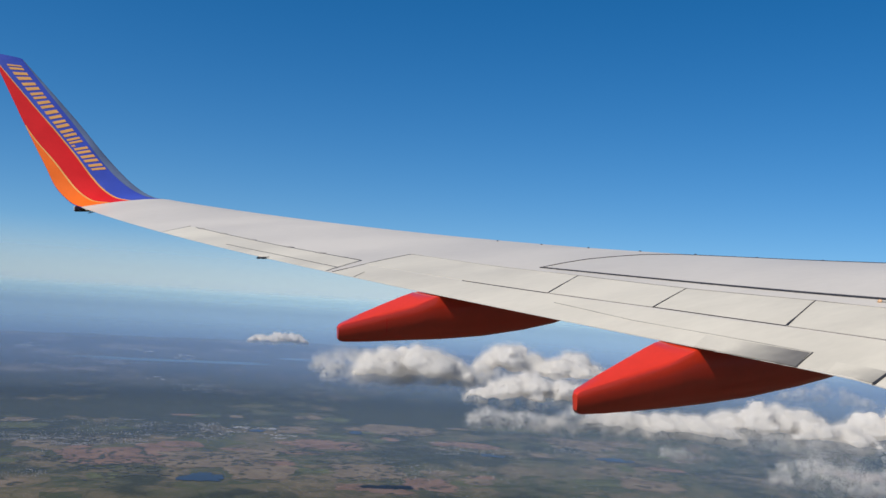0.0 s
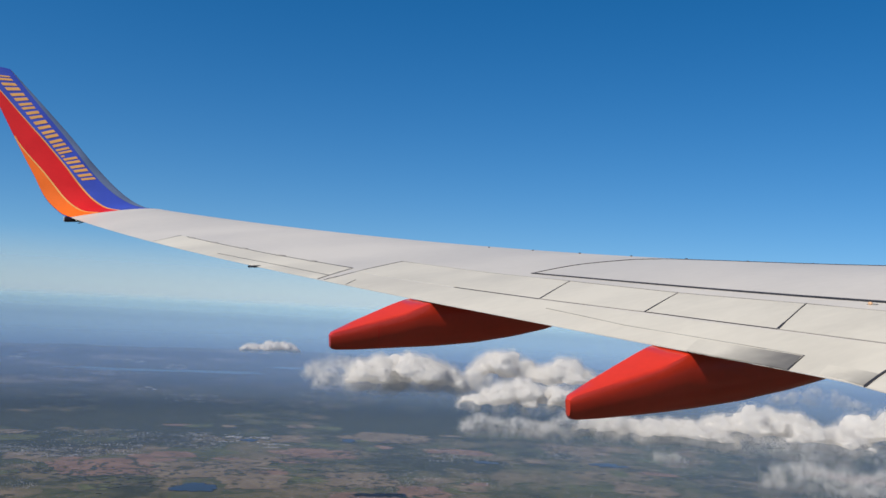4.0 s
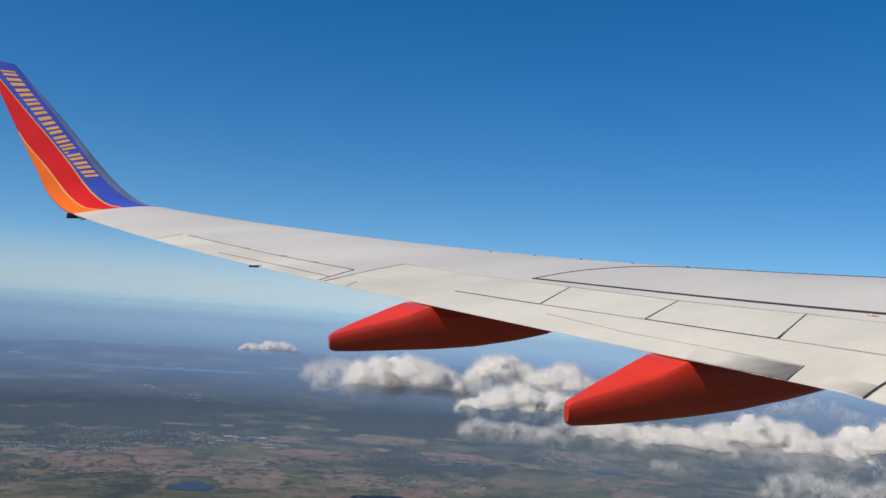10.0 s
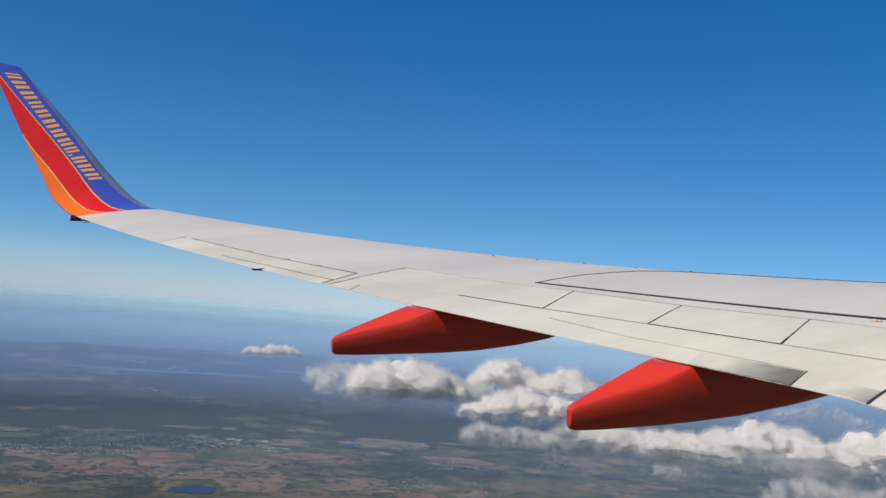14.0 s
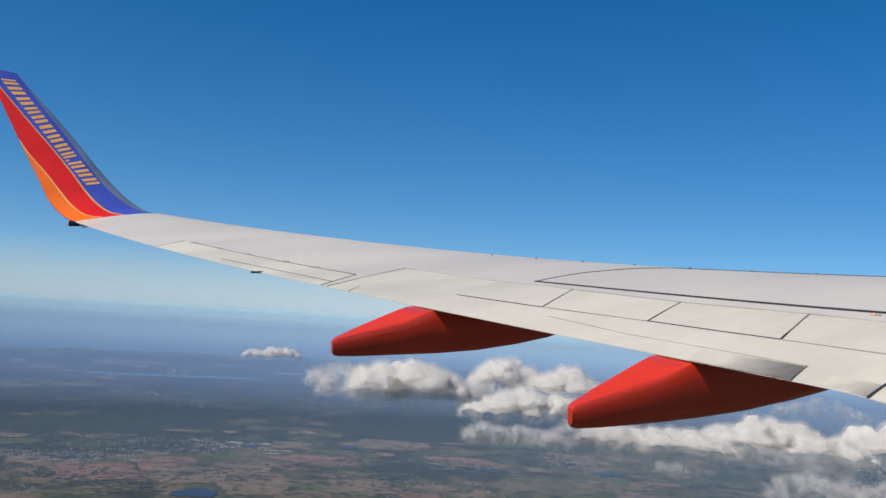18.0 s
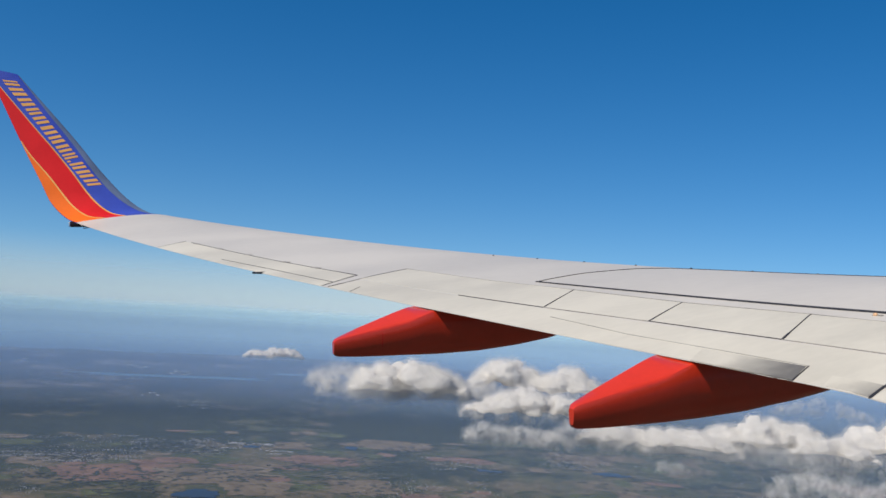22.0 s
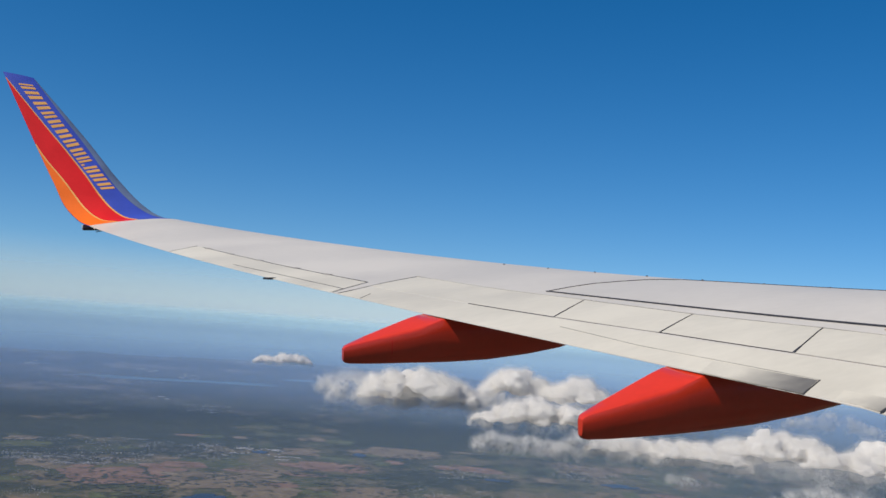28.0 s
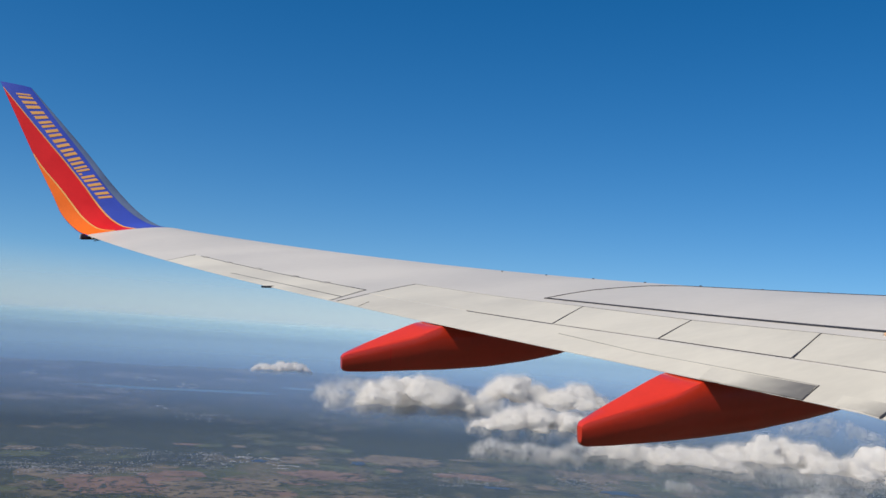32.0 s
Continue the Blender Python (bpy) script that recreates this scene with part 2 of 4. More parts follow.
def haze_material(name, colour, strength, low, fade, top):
    """Haze put into a see-through sheet's colour: it thickens over the first metres above the country and thins out
    towards the top of the layer.
    """
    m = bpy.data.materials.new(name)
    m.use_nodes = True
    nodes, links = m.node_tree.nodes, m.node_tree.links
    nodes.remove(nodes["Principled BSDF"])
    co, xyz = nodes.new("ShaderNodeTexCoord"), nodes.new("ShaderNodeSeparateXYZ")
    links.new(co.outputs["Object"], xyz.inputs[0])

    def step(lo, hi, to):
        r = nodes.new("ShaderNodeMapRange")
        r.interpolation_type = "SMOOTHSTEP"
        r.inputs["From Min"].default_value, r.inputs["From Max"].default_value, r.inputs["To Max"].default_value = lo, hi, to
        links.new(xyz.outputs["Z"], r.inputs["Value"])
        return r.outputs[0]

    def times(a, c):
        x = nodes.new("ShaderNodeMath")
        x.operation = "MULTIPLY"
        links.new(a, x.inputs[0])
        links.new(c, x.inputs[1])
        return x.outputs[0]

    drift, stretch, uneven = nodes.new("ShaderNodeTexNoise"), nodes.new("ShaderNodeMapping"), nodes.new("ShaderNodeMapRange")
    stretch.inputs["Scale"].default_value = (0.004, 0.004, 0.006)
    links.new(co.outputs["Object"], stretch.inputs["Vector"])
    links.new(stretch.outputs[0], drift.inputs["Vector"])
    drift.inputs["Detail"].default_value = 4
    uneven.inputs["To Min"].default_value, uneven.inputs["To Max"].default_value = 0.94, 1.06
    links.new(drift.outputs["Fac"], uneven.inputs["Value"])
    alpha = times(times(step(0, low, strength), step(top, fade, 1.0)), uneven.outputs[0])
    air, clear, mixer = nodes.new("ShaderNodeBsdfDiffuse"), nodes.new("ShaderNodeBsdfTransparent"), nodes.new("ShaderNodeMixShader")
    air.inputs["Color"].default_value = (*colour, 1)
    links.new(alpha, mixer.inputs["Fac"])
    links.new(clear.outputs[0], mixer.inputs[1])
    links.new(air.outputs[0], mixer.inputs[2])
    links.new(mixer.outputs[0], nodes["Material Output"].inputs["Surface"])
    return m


def worn_material(name, start, end, most):
    """Paint worn or soiled more and more towards one end of the plate, between two places along the span."""
    m = material(name, (0.565, 0.535, 0.462), 0.48, vary=0.05, scale=3)
    nodes, links = m.node_tree.nodes, m.node_tree.links
    b = nodes["Principled BSDF"]
    old = b.inputs["Base Color"].links[0].from_socket
    co, xyz, mr, n = nodes.new("ShaderNodeTexCoord"), nodes.new("ShaderNodeSeparateXYZ"), nodes.new("ShaderNodeMapRange"), nodes.new("ShaderNodeTexNoise")
    n.inputs["Scale"].default_value = 6
    links.new(co.outputs["Object"], n.inputs["Vector"])
    links.new(co.outputs["Object"], xyz.inputs[0])
    add = nodes.new("ShaderNodeMath")
    add.operation = "MULTIPLY_ADD"
    links.new(n.outputs["Fac"], add.inputs[0])
    add.inputs[1].default_value = 0.25
    links.new(xyz.outputs["Y"], add.inputs[2])
    mr.inputs["From Min"].default_value, mr.inputs["From Max"].default_value = start, end
    mr.inputs["To Max"].default_value = most
    links.new(add.outputs[0], mr.inputs["Value"])
    mx = nodes.new("ShaderNodeMix")
    mx.data_type = "RGBA"
    links.new(mr.outputs[0], mx.inputs["Factor"])
    links.new(old, mx.inputs["A"])
    mx.inputs["B"].default_value = (0.105, 0.10, 0.095, 1)
    links.new(mx.outputs["Result"], b.inputs["Base Color"])
    return m


land = land_material()
water = water_material("open_water", (0.035, 0.06, 0.085))
inlet_water = water_material("inlet_water", (0.04, 0.075, 0.11))
pond_water = water_material("pond_water", (0.018, 0.032, 0.055))
cloud_drops = cloud_material("cloud_droplets", 0.60, (0.90, 0.885, 0.87))
metal_worn = worn_material("worn_flap_paint", 5.86, 5.50, 0.92)
soiled_paint = worn_material("soiled_flap_paint", 5.20, 4.98, 0.62)
roof_white = material("pale_roofs", (0.34, 0.325, 0.315), 0.8, vary=0.3, scale=0.8, fine=3)
tree_dark = material("dark_tree_clumps", (0.034, 0.040, 0.032), 0.95, vary=0.3, scale=0.2, fine=2)
field_brown = field_material("bare_brown_field", (0.165, 0.108, 0.085))
field_olive = field_material("green_winter_field", (0.082, 0.092, 0.048))
field_tan = field_material("dry_tan_field", (0.145, 0.116, 0.085))

# ---- the wing ----
def upright(name, label, category, kind="", matrix=ATT):
    ob = new(name)
    ob.matrix_world = matrix
    return tagged(ob, label, category, "", kind)


def part(name, bm, mat, parent=None, label="", smooth=True):
    """Links a bmesh as one mesh object under a thing or part."""
    me = bpy.data.meshes.new(name)
    bmesh.ops.recalc_face_normals(bm, faces=bm.faces)
    bm.to_mesh(me)
    bm.free()
    me.materials.append(mat)
    if smooth:
        me.polygons.foreach_set("use_smooth", [True] * len(me.polygons))
        me.set_sharp_from_angle(angle=radians(35))
    ob = new(name, me)
    ob.parent = parent
    return tagged(ob, label)


def chord(y):
    """Leading edge x, chord and rise of the wing at span y."""
    r = y - 5
    lead = 4.2 - 0.527 * r
    trail = -0.2849 * r if r > 0 else -0.02 * r
    s = r / 12
    return lead, lead - trail, 0.0968 * r + 0.0023 * r * r + 0.2676 * s * (s - 0.5) * (s - 1)


def hump(u):
    u = min(max(u, 0.0), 1.0)
    return 4.75 * (0.2969 * math.sqrt(u) - 0.126 * u - 0.3516 * u ** 2 + 0.2843 * u ** 3 - 0.1036 * u ** 4)


def upper(y, u, lift=0.0):
    """The upper surface at span y and chord share u (0 nose, 1 trailing edge)."""
    lead, c, z = chord(y)
    s = max((y - 5) / 12, 0)
    t = 0.115 - 0.0769 * (s - 0.5) + 0.3886 * ((s - 0.5) ** 2 - 0.08)
    span_c = 4.2 - 0.2421 * max(y - 5, 0)
    return Vector((lead - u * c, y, z + span_c * t * hump(u) + (0.25 - u) * c * 0.0424 * s + lift))


def lower(y, u):
    lead, c, z = chord(y)
    s = max((y - 5) / 12, 0)
    span_c = 4.2 - 0.2421 * max(y - 5, 0)
    return Vector((lead - u * c, y, z - span_c * 0.055 * hump(u) * (1 - u * 0.45) + (0.25 - u) * c * 0.0424 * s - 0.004))


def loft(bm, rings, cap=True):
    """Skins a row of closed rings of equal length."""
    vs = [[bm.verts.new(p) for p in ring] for ring in rings]
    n = len(vs[0])
    for a, b in zip(vs, vs[1:]):
        for i in range(n):
            bm.faces.new((a[i], a[(i + 1) % n], b[(i + 1) % n], b[i]))
    if cap:
        bm.faces.new(vs[0])
        bm.faces.new(vs[-1][::-1])
    return vs


def slab(corners, lift, nu=8, ny=14, under=0.004, surface=upper, ease=0.6):
    """A thin plate on a surface; corners are four (y, u) in order round its edge."""
    a, b, c, d = [Vector(q) for q in corners]
    bm = bmesh.new()
    top, low = [], []
    for j in range(nu + 1):
        row, under_row = [], []
        for i in range(ny + 1):
            q = a.lerp(b, i / ny).lerp(d.lerp(c, i / ny), j / nu)
            rim = ease if i in (0, ny) or j in (0, nu) else 1.0
            row.append(bm.verts.new(surface(q.x, q.y, lift * rim)))
            under_row.append(bm.verts.new(surface(q.x, q.y, -under)))
        top.append(row)
        low.append(under_row)
    for g in (top, low):
        for j in range(nu):
            for i in range(ny):
                bm.faces.new((g[j][i], g[j][i + 1], g[j + 1][i + 1], g[j + 1][i]))
    edge = [(0, i) for i in range(ny)] + [(j, ny) for j in range(nu)] + [(nu, i) for i in range(ny, 0, -1)] + [(j, 0) for j in range(nu, 0, -1)]
    for e, f in zip(edge, edge[1:] + edge[:1]):
        bm.faces.new((top[e[0]][e[1]], top[f[0]][f[1]], low[f[0]][f[1]], low[e[0]][e[1]]))
    return bm


def strip(path, width, lift=0.007, surface=upper, taper=1.0, size=None):
    """A seal that follows a line of (y, u) over a surface."""
    pts = []
    for p, q in zip(path, path[1:]):
        n = max(2, int(abs(q[0] - p[0]) / 0.25) + int(abs(q[1] - p[1]) / 0.03) + 1)
        pts += [(p[0] + (q[0] - p[0]) * k / n, p[1] + (q[1] - p[1]) * k / n) for k in range(n)]
    pts.append(path[-1])
    bm, rings = bmesh.new(), []
    for k, (y, u) in enumerate(pts):
        c = chord(y)[1] if size is None else size
        e, f = pts[max(k - 1, 0)], pts[min(k + 1, len(pts) - 1)]
        d = Vector((f[0] - e[0], (f[1] - e[1]) * c)).normalized()
        w = width / 2 * (taper + (1 - taper) * k / (len(pts) - 1))
        o = (-d.y * w, d.x * w / c)
        rings.append([surface(y + o[0], u + o[1], -0.003), surface(y + o[0], u + o[1], lift), surface(y - o[0], u - o[1], lift), surface(y - o[0], u - o[1], -0.003)])
    loft(bm, rings)
    return bm


wing = upright("airplane_wing", "swept grey airliner wing with light panels and dark seams", "airplane wing")

spans = [1.7 + 0.25 * k for k in range(60)] + [16.55]
nose_to_tail = [0, 0.004, 0.012, 0.025, 0.045, 0.07, 0.1, 0.14, 0.19, 0.25, 0.32, 0.4, 0.48, 0.56, 0.64, 0.72, 0.8, 0.87, 0.93, 0.97, 1.0]
bm = bmesh.new()
loft(bm, [[upper(y, u) for u in nose_to_tail] + [lower(y, u) for u in nose_to_tail[:0:-1]] for y in spans])
part("wing_skin", bm, skin_grey, wing, "smooth light grey painted wing skin")

SPOILERS = [((9.90, 0.677), (7.884, 0.709), (7.523, 0.872), (9.74, 0.872)), ((7.872, 0.709), (6.893, 0.729), (6.648, 0.867), (7.511, 0.872)),
            ((6.881, 0.730), (6.009, 0.734), (5.748, 0.870), (6.636, 0.867)), ((5.997, 0.735), (4.98, 0.752), (4.78, 0.876), (5.736, 0.871))]
for c in SPOILERS:
    part("spoiler", slab(c, 0.0025, 16, 28, ease=0.9), panel_grey, wing, "pale grey spoiler panel")
part("flap", slab(((9.66, 0.879), (4.97, 0.881), (4.87, 0.998), (9.60, 0.998)), 0.0025, 6, 30), panel_grey, wing, "pale grey outer flap")
part("inner_flap", slab(((4.92, 0.90), (1.95, 0.90), (1.95, 0.998), (4.845, 0.998)), 0.0025, 6, 16), panel_grey, wing, "pale grey inner flap")
aileron = part("aileron", slab(((13.65, 0.803), (9.97, 0.840), (9.71, 0.998), (13.48, 0.998)), 0.003, 6, 24), panel_grey, wing, "pale grey aileron")
part("balance_tab", slab(((11.9, 0.956), (9.79, 0.952), (9.73, 0.997), (11.86, 0.997)), 0.0042, 3, 12), panel_grey, aileron)
part("worn_plate", slab(((5.95, 0.954), (5.340, 0.9545), (5.268, 1.0), (5.86, 1.0)), 0.0045, 12, 16, ease=1.0), metal_worn, wing, "worn bare metal plate at the trailing edge")

part("soiled_corner", slab(((5.16, 0.968), (4.905, 0.966), (4.868, 0.999), (5.11, 0.999)), 0.0042, 8, 12, ease=1.0), soiled_paint, wing, "soiled corner of the flap")

SEALS = [
    ("hinge_seal", [(9.943, 0.673), (8.773, 0.702), (7.878, 0.707), (6.887, 0.728), (6.003, 0.733), (5.645, 0.741), (4.9, 0.752)], 0.006, seal_grey),
    ("spoiler_edge_seal", [(8.40, 0.877), (7.52, 0.874)], 0.0056, seal_black),
    ("spoiler_edge_seal", [(7.52, 0.874), (6.642, 0.870)], 0.0056, seal_grey),
    ("spoiler_edge_seal", [(6.642, 0.869), (5.742, 0.872)], 0.0056, seal_black),
    ("spoiler_edge_seal", [(5.742, 0.873), (4.8, 0.878)], 0.0064, seal_grey),
    ("spoiler_gap", [(7.878, 0.707), (7.516, 0.875)], 0.007, seal_black),
    ("spoiler_gap", [(6.887, 0.728), (6.642, 0.869)], 0.007, seal_black),
    ("spoiler_gap", [(6.003, 0.732), (5.742, 0.873)], 0.006, seal_black),
    ("spoiler_gap", [(5.80, 0.841), (5.742, 0.873)], 0.015, seal_black),
    ("flap_end_seal", [(9.608, 0.995), (9.66, 0.94)], 0.0056, seal_black),
    ("flap_end_seal", [(9.66, 0.94), (9.82, 0.801), (9.943, 0.674)], 0.004, seal_grey),
    ("flap_end_seal", [(9.246, 0.998), (9.368, 0.946)], 0.0046, seal_black),
    ("flap_line", [(7.24, 0.925), (6.5, 0.947), (5.84, 0.949), (5.34, 0.952)], 0.0064, seal_grey),
    ("flap_slot", [(5.335, 0.952), (5.263, 1.0)], 0.0079, seal_black),
    ("flap_slot", [(4.925, 0.93), (4.90, 0.962), (4.875, 0.985), (4.855, 1.0)], 0.017, seal_black),
    ("aileron_seal", [(13.667, 0.799), (13.47, 0.998)], 0.0064, seal_grey),
    ("aileron_seal", [(13.5, 0.803), (11.509, 0.828), (9.95, 0.837)], 0.009, seal_black),
    ("aileron_seal", [(9.945, 0.838), (9.69, 0.998)], 0.004, seal_grey),
    ("tab_seal", [(11.95, 0.953), (10.9, 0.945), (9.768, 0.949)], 0.011, seal_black),
    ("slat_line", [(8.435, 0.651), (8.496, 0.573), (8.548, 0.491), (8.545, 0.409), (8.544, 0.32), (8.45, 0.235), (8.1, 0.2), (7.0, 0.2), (5.6, 0.21)], 0.0065, seal_black),
]
for name, path, width, mat in SEALS:
    part(name, strip(path, width * 0.8, 0.0048), mat, wing)
part("black_seal", strip([(8.43, 0.660), (7.957, 0.663), (7.433, 0.669), (6.744, 0.679), (6.159, 0.687), (5.2, 0.697), (4.2, 0.71)], 0.034, 0.007, upper, 0.55), seal_black, wing, "thick black rubber seal line across the wing")

# vortex generators near the nose of the wing
bm = bmesh.new()
bmesh.ops.create_cone(bm, cap_ends=True, segments=8, radius1=0.012, radius2=0.008, depth=0.010)
vg_mesh = None
for y, u in ((10.485, 0.174), (9.98, 0.169), (9.484, 0.164), (8.98, 0.159), (8.475, 0.158), (7.96, 0.158), (7.46, 0.158)):
    if vg_mesh is None:
        first = part("vortex_generator", bm, seal_black, wing)
        vg_mesh = first.data
        ob = first
    else:
        ob = new("vortex_generator", vg_mesh)
        ob.parent = wing
    ob.location = upper(y, u + 0.02, 0.004)

# hinge brackets along the aileron's seal
for y in (13.35, 12.75, 12.05, 11.25, 10.65):
    u = 0.803 + (13.5 - y) / 3.55 * 0.034
    part("hinge_bracket", slab(((y + 0.05, u - 0.008), (y - 0.05, u - 0.008), (y - 0.05, u + 0.012), (y + 0.05, u + 0.012)), 0.010, 2, 2), seal_grey, wing)

# orange fitting beside the black seal
bm = bmesh.new()
bmesh.ops.create_uvsphere(bm, u_segments=14, v_segments=8, radius=0.5)
bmesh.ops.scale(bm, vec=(0.026, 0.030, 0.022), verts=bm.verts)
part("orange_knob", bm, orange_mark, wing, "small orange fitting").location = upper(5.70, 0.710, 0.006)
part("fitting_plate", slab(((5.72, 0.7065), (5.665, 0.7065), (5.66, 0.7115), (5.715, 0.7115)), 0.006, 2, 2), seal_grey, wing)


def smooth_line(pts, n):
    """Points along a smooth curve through pts."""
    out = []
    for k in range(len(pts) - 1):
        p0, p1, p2, p3 = pts[max(k - 1, 0)], pts[k], pts[k + 1], pts[min(k + 2, len(pts) - 1)]
        for i in range(n):
            t = i / n
            out.append(0.5 * (2 * p1 + (p2 - p0) * t + (2 * p0 - 5 * p1 + 4 * p2 - p3) * t * t + (3 * p1 - p0 - 3 * p2 + p3) * t ** 3))
    return out + [pts[-1]]


# ---- winglet ----
WL_LEAD = smooth_line([upper(16.35, 0), upper(16.62, 0) + Vector((0, 0, 0.005)), Vector((-2.22, 16.96, 1.545)), Vector((-2.54, 17.17, 1.79)), Vector((-2.915, 17.39, 2.24)), Vector((-3.345, 17.61, 2.84)), Vector((-4.135, 17.98, 3.855))], 8)
WL_TRAIL = smooth_line([upper(16.35, 1), upper(16.62, 1), Vector((-3.46, 16.86, 1.475)), Vector((-3.665, 17.11, 1.72)), Vector((-3.82, 17.30, 2.08)), Vector((-4.068, 17.54, 2.65)), Vector((-4.60, 18.01, 3.945))], 8)
WL_N = len(WL_LEAD) - 1


def winglet_at(h, c, lift=0.0, side=1):
    """The winglet's surface at height share h and chord share c (0 nose); side 1 faces the cabin."""
    k = min(max(h, 0.0), 1.0) * WL_N
    i = min(int(k), WL_N - 1)
    f = k - i
    lead, trail = WL_LEAD[i].lerp(WL_LEAD[i + 1], f), WL_TRAIL[i].lerp(WL_TRAIL[i + 1], f)
    along = (trail - lead).normalized()
    climb = ((WL_LEAD[i + 1] - WL_LEAD[i]) + (WL_TRAIL[i + 1] - WL_TRAIL[i])).normalized()
    n = climb.cross(along).normalized()
    if n.z < 0:
        n = -n
    size = (trail - lead).length
    base = max(1 - h * 3.0, 0)
    thick = (0.09 + 0.05 * base) if side == 1 else 0.05
    sink = 0.03 * max(0, 1 - h / 0.13) if side == 1 else 0.0  # the foot grows out of the wing
    return lead.lerp(trail, c) + n * (side * (size * thick * hump(c) + (0.004 if side == 1 else 0.006)) + lift - sink)


winglet = bmesh.new()
shares = [0, 0.006, 0.02, 0.05, 0.09, 0.15, 0.25, 0.37, 0.5, 0.63, 0.76, 0.88, 0.96, 1.0]
loft(winglet, [[winglet_at(k / 40, c) for c in shares] + [winglet_at(k / 40, c, 0, -1) for c in shares[:0:-1]] for k in range(41)])
winglet = part("winglet", winglet, blue_paint, wing, "upswept blue winglet with red and orange bands")
winglet.data.materials.append(skin_grey)
for face in winglet.data.polygons:
    if max(face.vertices) < 7 * (2 * len(shares) - 1):
        face.material_index = 1  # the foot is grey like the wing


def band(lines, lift, n=40, m=8):
    """A painted band on the winglet between two lines c(h) over a span of heights."""
    (h0, h1), low, high = lines
    bm, top, base = bmesh.new(), [], []
    for k in range(n + 1):
        h = h0 + (h1 - h0) * k / n
        a, b = low(h), high(h)
        top.append([bm.verts.new(winglet_at(h, a + (b - a) * j / m, lift)) for j in range(m + 1)])
        base.append([bm.verts.new(winglet_at(h, a + (b - a) * j / m, -0.001)) for j in range(m + 1)])
    for g in (top, base):
        for k in range(n):
            for j in range(m):
                bm.faces.new((g[k][j], g[k][j + 1], g[k + 1][j + 1], g[k + 1][j]))
    rim = [(k, 0) for k in range(n)] + [(n, j) for j in range(m)] + [(k, m) for k in range(n, 0, -1)] + [(0, j) for j in range(m, 0, -1)]
    for e, f in zip(rim, rim[1:] + rim[:1]):
        bm.faces.new((top[e[0]][e[1]], top[f[0]][f[1]], base[f[0]][f[1]], base[e[0]][e[1]]))
    bmesh.ops.remove_doubles(bm, verts=bm.verts, dist=0.0004)
    return bm


def curve(*knots):
    """A line c(h) through (h, c) knots."""
    hs, cs = [k[0] for k in knots], [k[1] for k in knots]
    return lambda h: float(np.mean(np.interp([h - 0.03, h - 0.015, h, h + 0.015, h + 0.03], hs, cs)))


# painted bands
FOOT = 0.16
blue_red = curve((0.155, 0.50), (0.315, 0.485), (0.425, 0.478), (0.53, 0.462), (0.68, 0.455), (0.77, 0.485), (0.845, 0.54), (0.92, 0.72), (0.98, 0.998), (1.02, 1.15))
red_orange = curve((0.155, 0.71), (0.255, 0.765), (0.385, 0.785), (0.48, 0.785), (0.555, 0.787), (0.65, 0.82), (0.735, 0.875), (0.845, 1.0), (0.9, 1.05))
grey_edge = curve((0.15, 0.04), (0.3, 0.11), (0.59, 0.145), (0.8, 0.115), (0.905, 0.11), (0.995, 0.03))
part("red_band", band(((FOOT, 0.98), lambda h: min(blue_red(h), 0.998), lambda h: 0.999), 0.003), red_band_paint, winglet, "bright red band")
part("orange_band", band(((FOOT, 0.845), lambda h: min(red_orange(h), 0.998), lambda h: 0.9992), 0.005), orange_paint, winglet, "bright orange band")
part("gold_stripe", band(((FOOT, 0.98), lambda h: min(blue_red(h) - 0.012, 0.985), lambda h: min(blue_red(h) + 0.012, 0.9994)), 0.007, 40, 3), gold_paint, winglet, "thin gold stripe")
part("gold_stripe", band(((FOOT, 0.845), lambda h: min(red_orange(h) - 0.012, 0.985), lambda h: min(red_orange(h) + 0.012, 0.9996)), 0.009, 40, 3), gold_paint, winglet, "thin gold stripe")
part("leading_edge", band(((0.17, 0.995), lambda h: 0.001, grey_edge), 0.003, 40, 10), edge_metal, winglet, "bare grey leading edge")
part("tip_skin", band(((0.0, FOOT), lambda h: 0.0005, lambda h: 0.9995), 0.003, 8, 24), skin_grey, winglet, "light grey wing tip skin")

# the gold writing on the blue field, as plain bars
row_h = curve((0.0, 0.972), (0.25, 0.905), (0.52, 0.835), (0.77, 0.715), (1.0, 0.585))
foot_c = curve((0.57, 0.37), (0.69, 0.405), (0.83, 0.455), (0.905, 0.53), (0.95, 0.66), (0.975, 0.72))
head_c = curve((0.57, 0.17), (0.74, 0.185), (0.84, 0.215), (0.905, 0.235), (0.975, 0.27))
glyphs = [0.67, 0.78, 0.72, 0.61, 0.72, 0.94, 0.67, 0.67, 0.61, 0.28, 0.72, 0.78, 0.83]
total, at = sum(glyphs), 0.0
for g in glyphs:
    strokes = ((0.12, 0.40), (0.58, 0.86)) if g > 0.3 else ((0.2, 0.75),)
    for a, b in strokes:
        h1, h0 = row_h((at + a * g) / total), row_h((at + b * g) / total)
        top = head_c if g > 0.3 else (lambda h: foot_c(h) - 0.06)
        part("writing_bar", band(((h0, h1), top, foot_c), 0.004, 2, 4), gold_paint, winglet)
    at += g

# lamp housing at the foot of the winglet
def block(size, centre, bevel):
    bm = bmesh.new()
    bmesh.ops.create_cube(bm, size=1)
    bmesh.ops.scale(bm, vec=size, verts=bm.verts)
    bmesh.ops.bevel(bm, geom=bm.edges[:], offset=bevel, segments=2, affect="EDGES", profile=0.5)
    bmesh.ops.translate(bm, vec=centre, verts=bm.verts)
    return bm


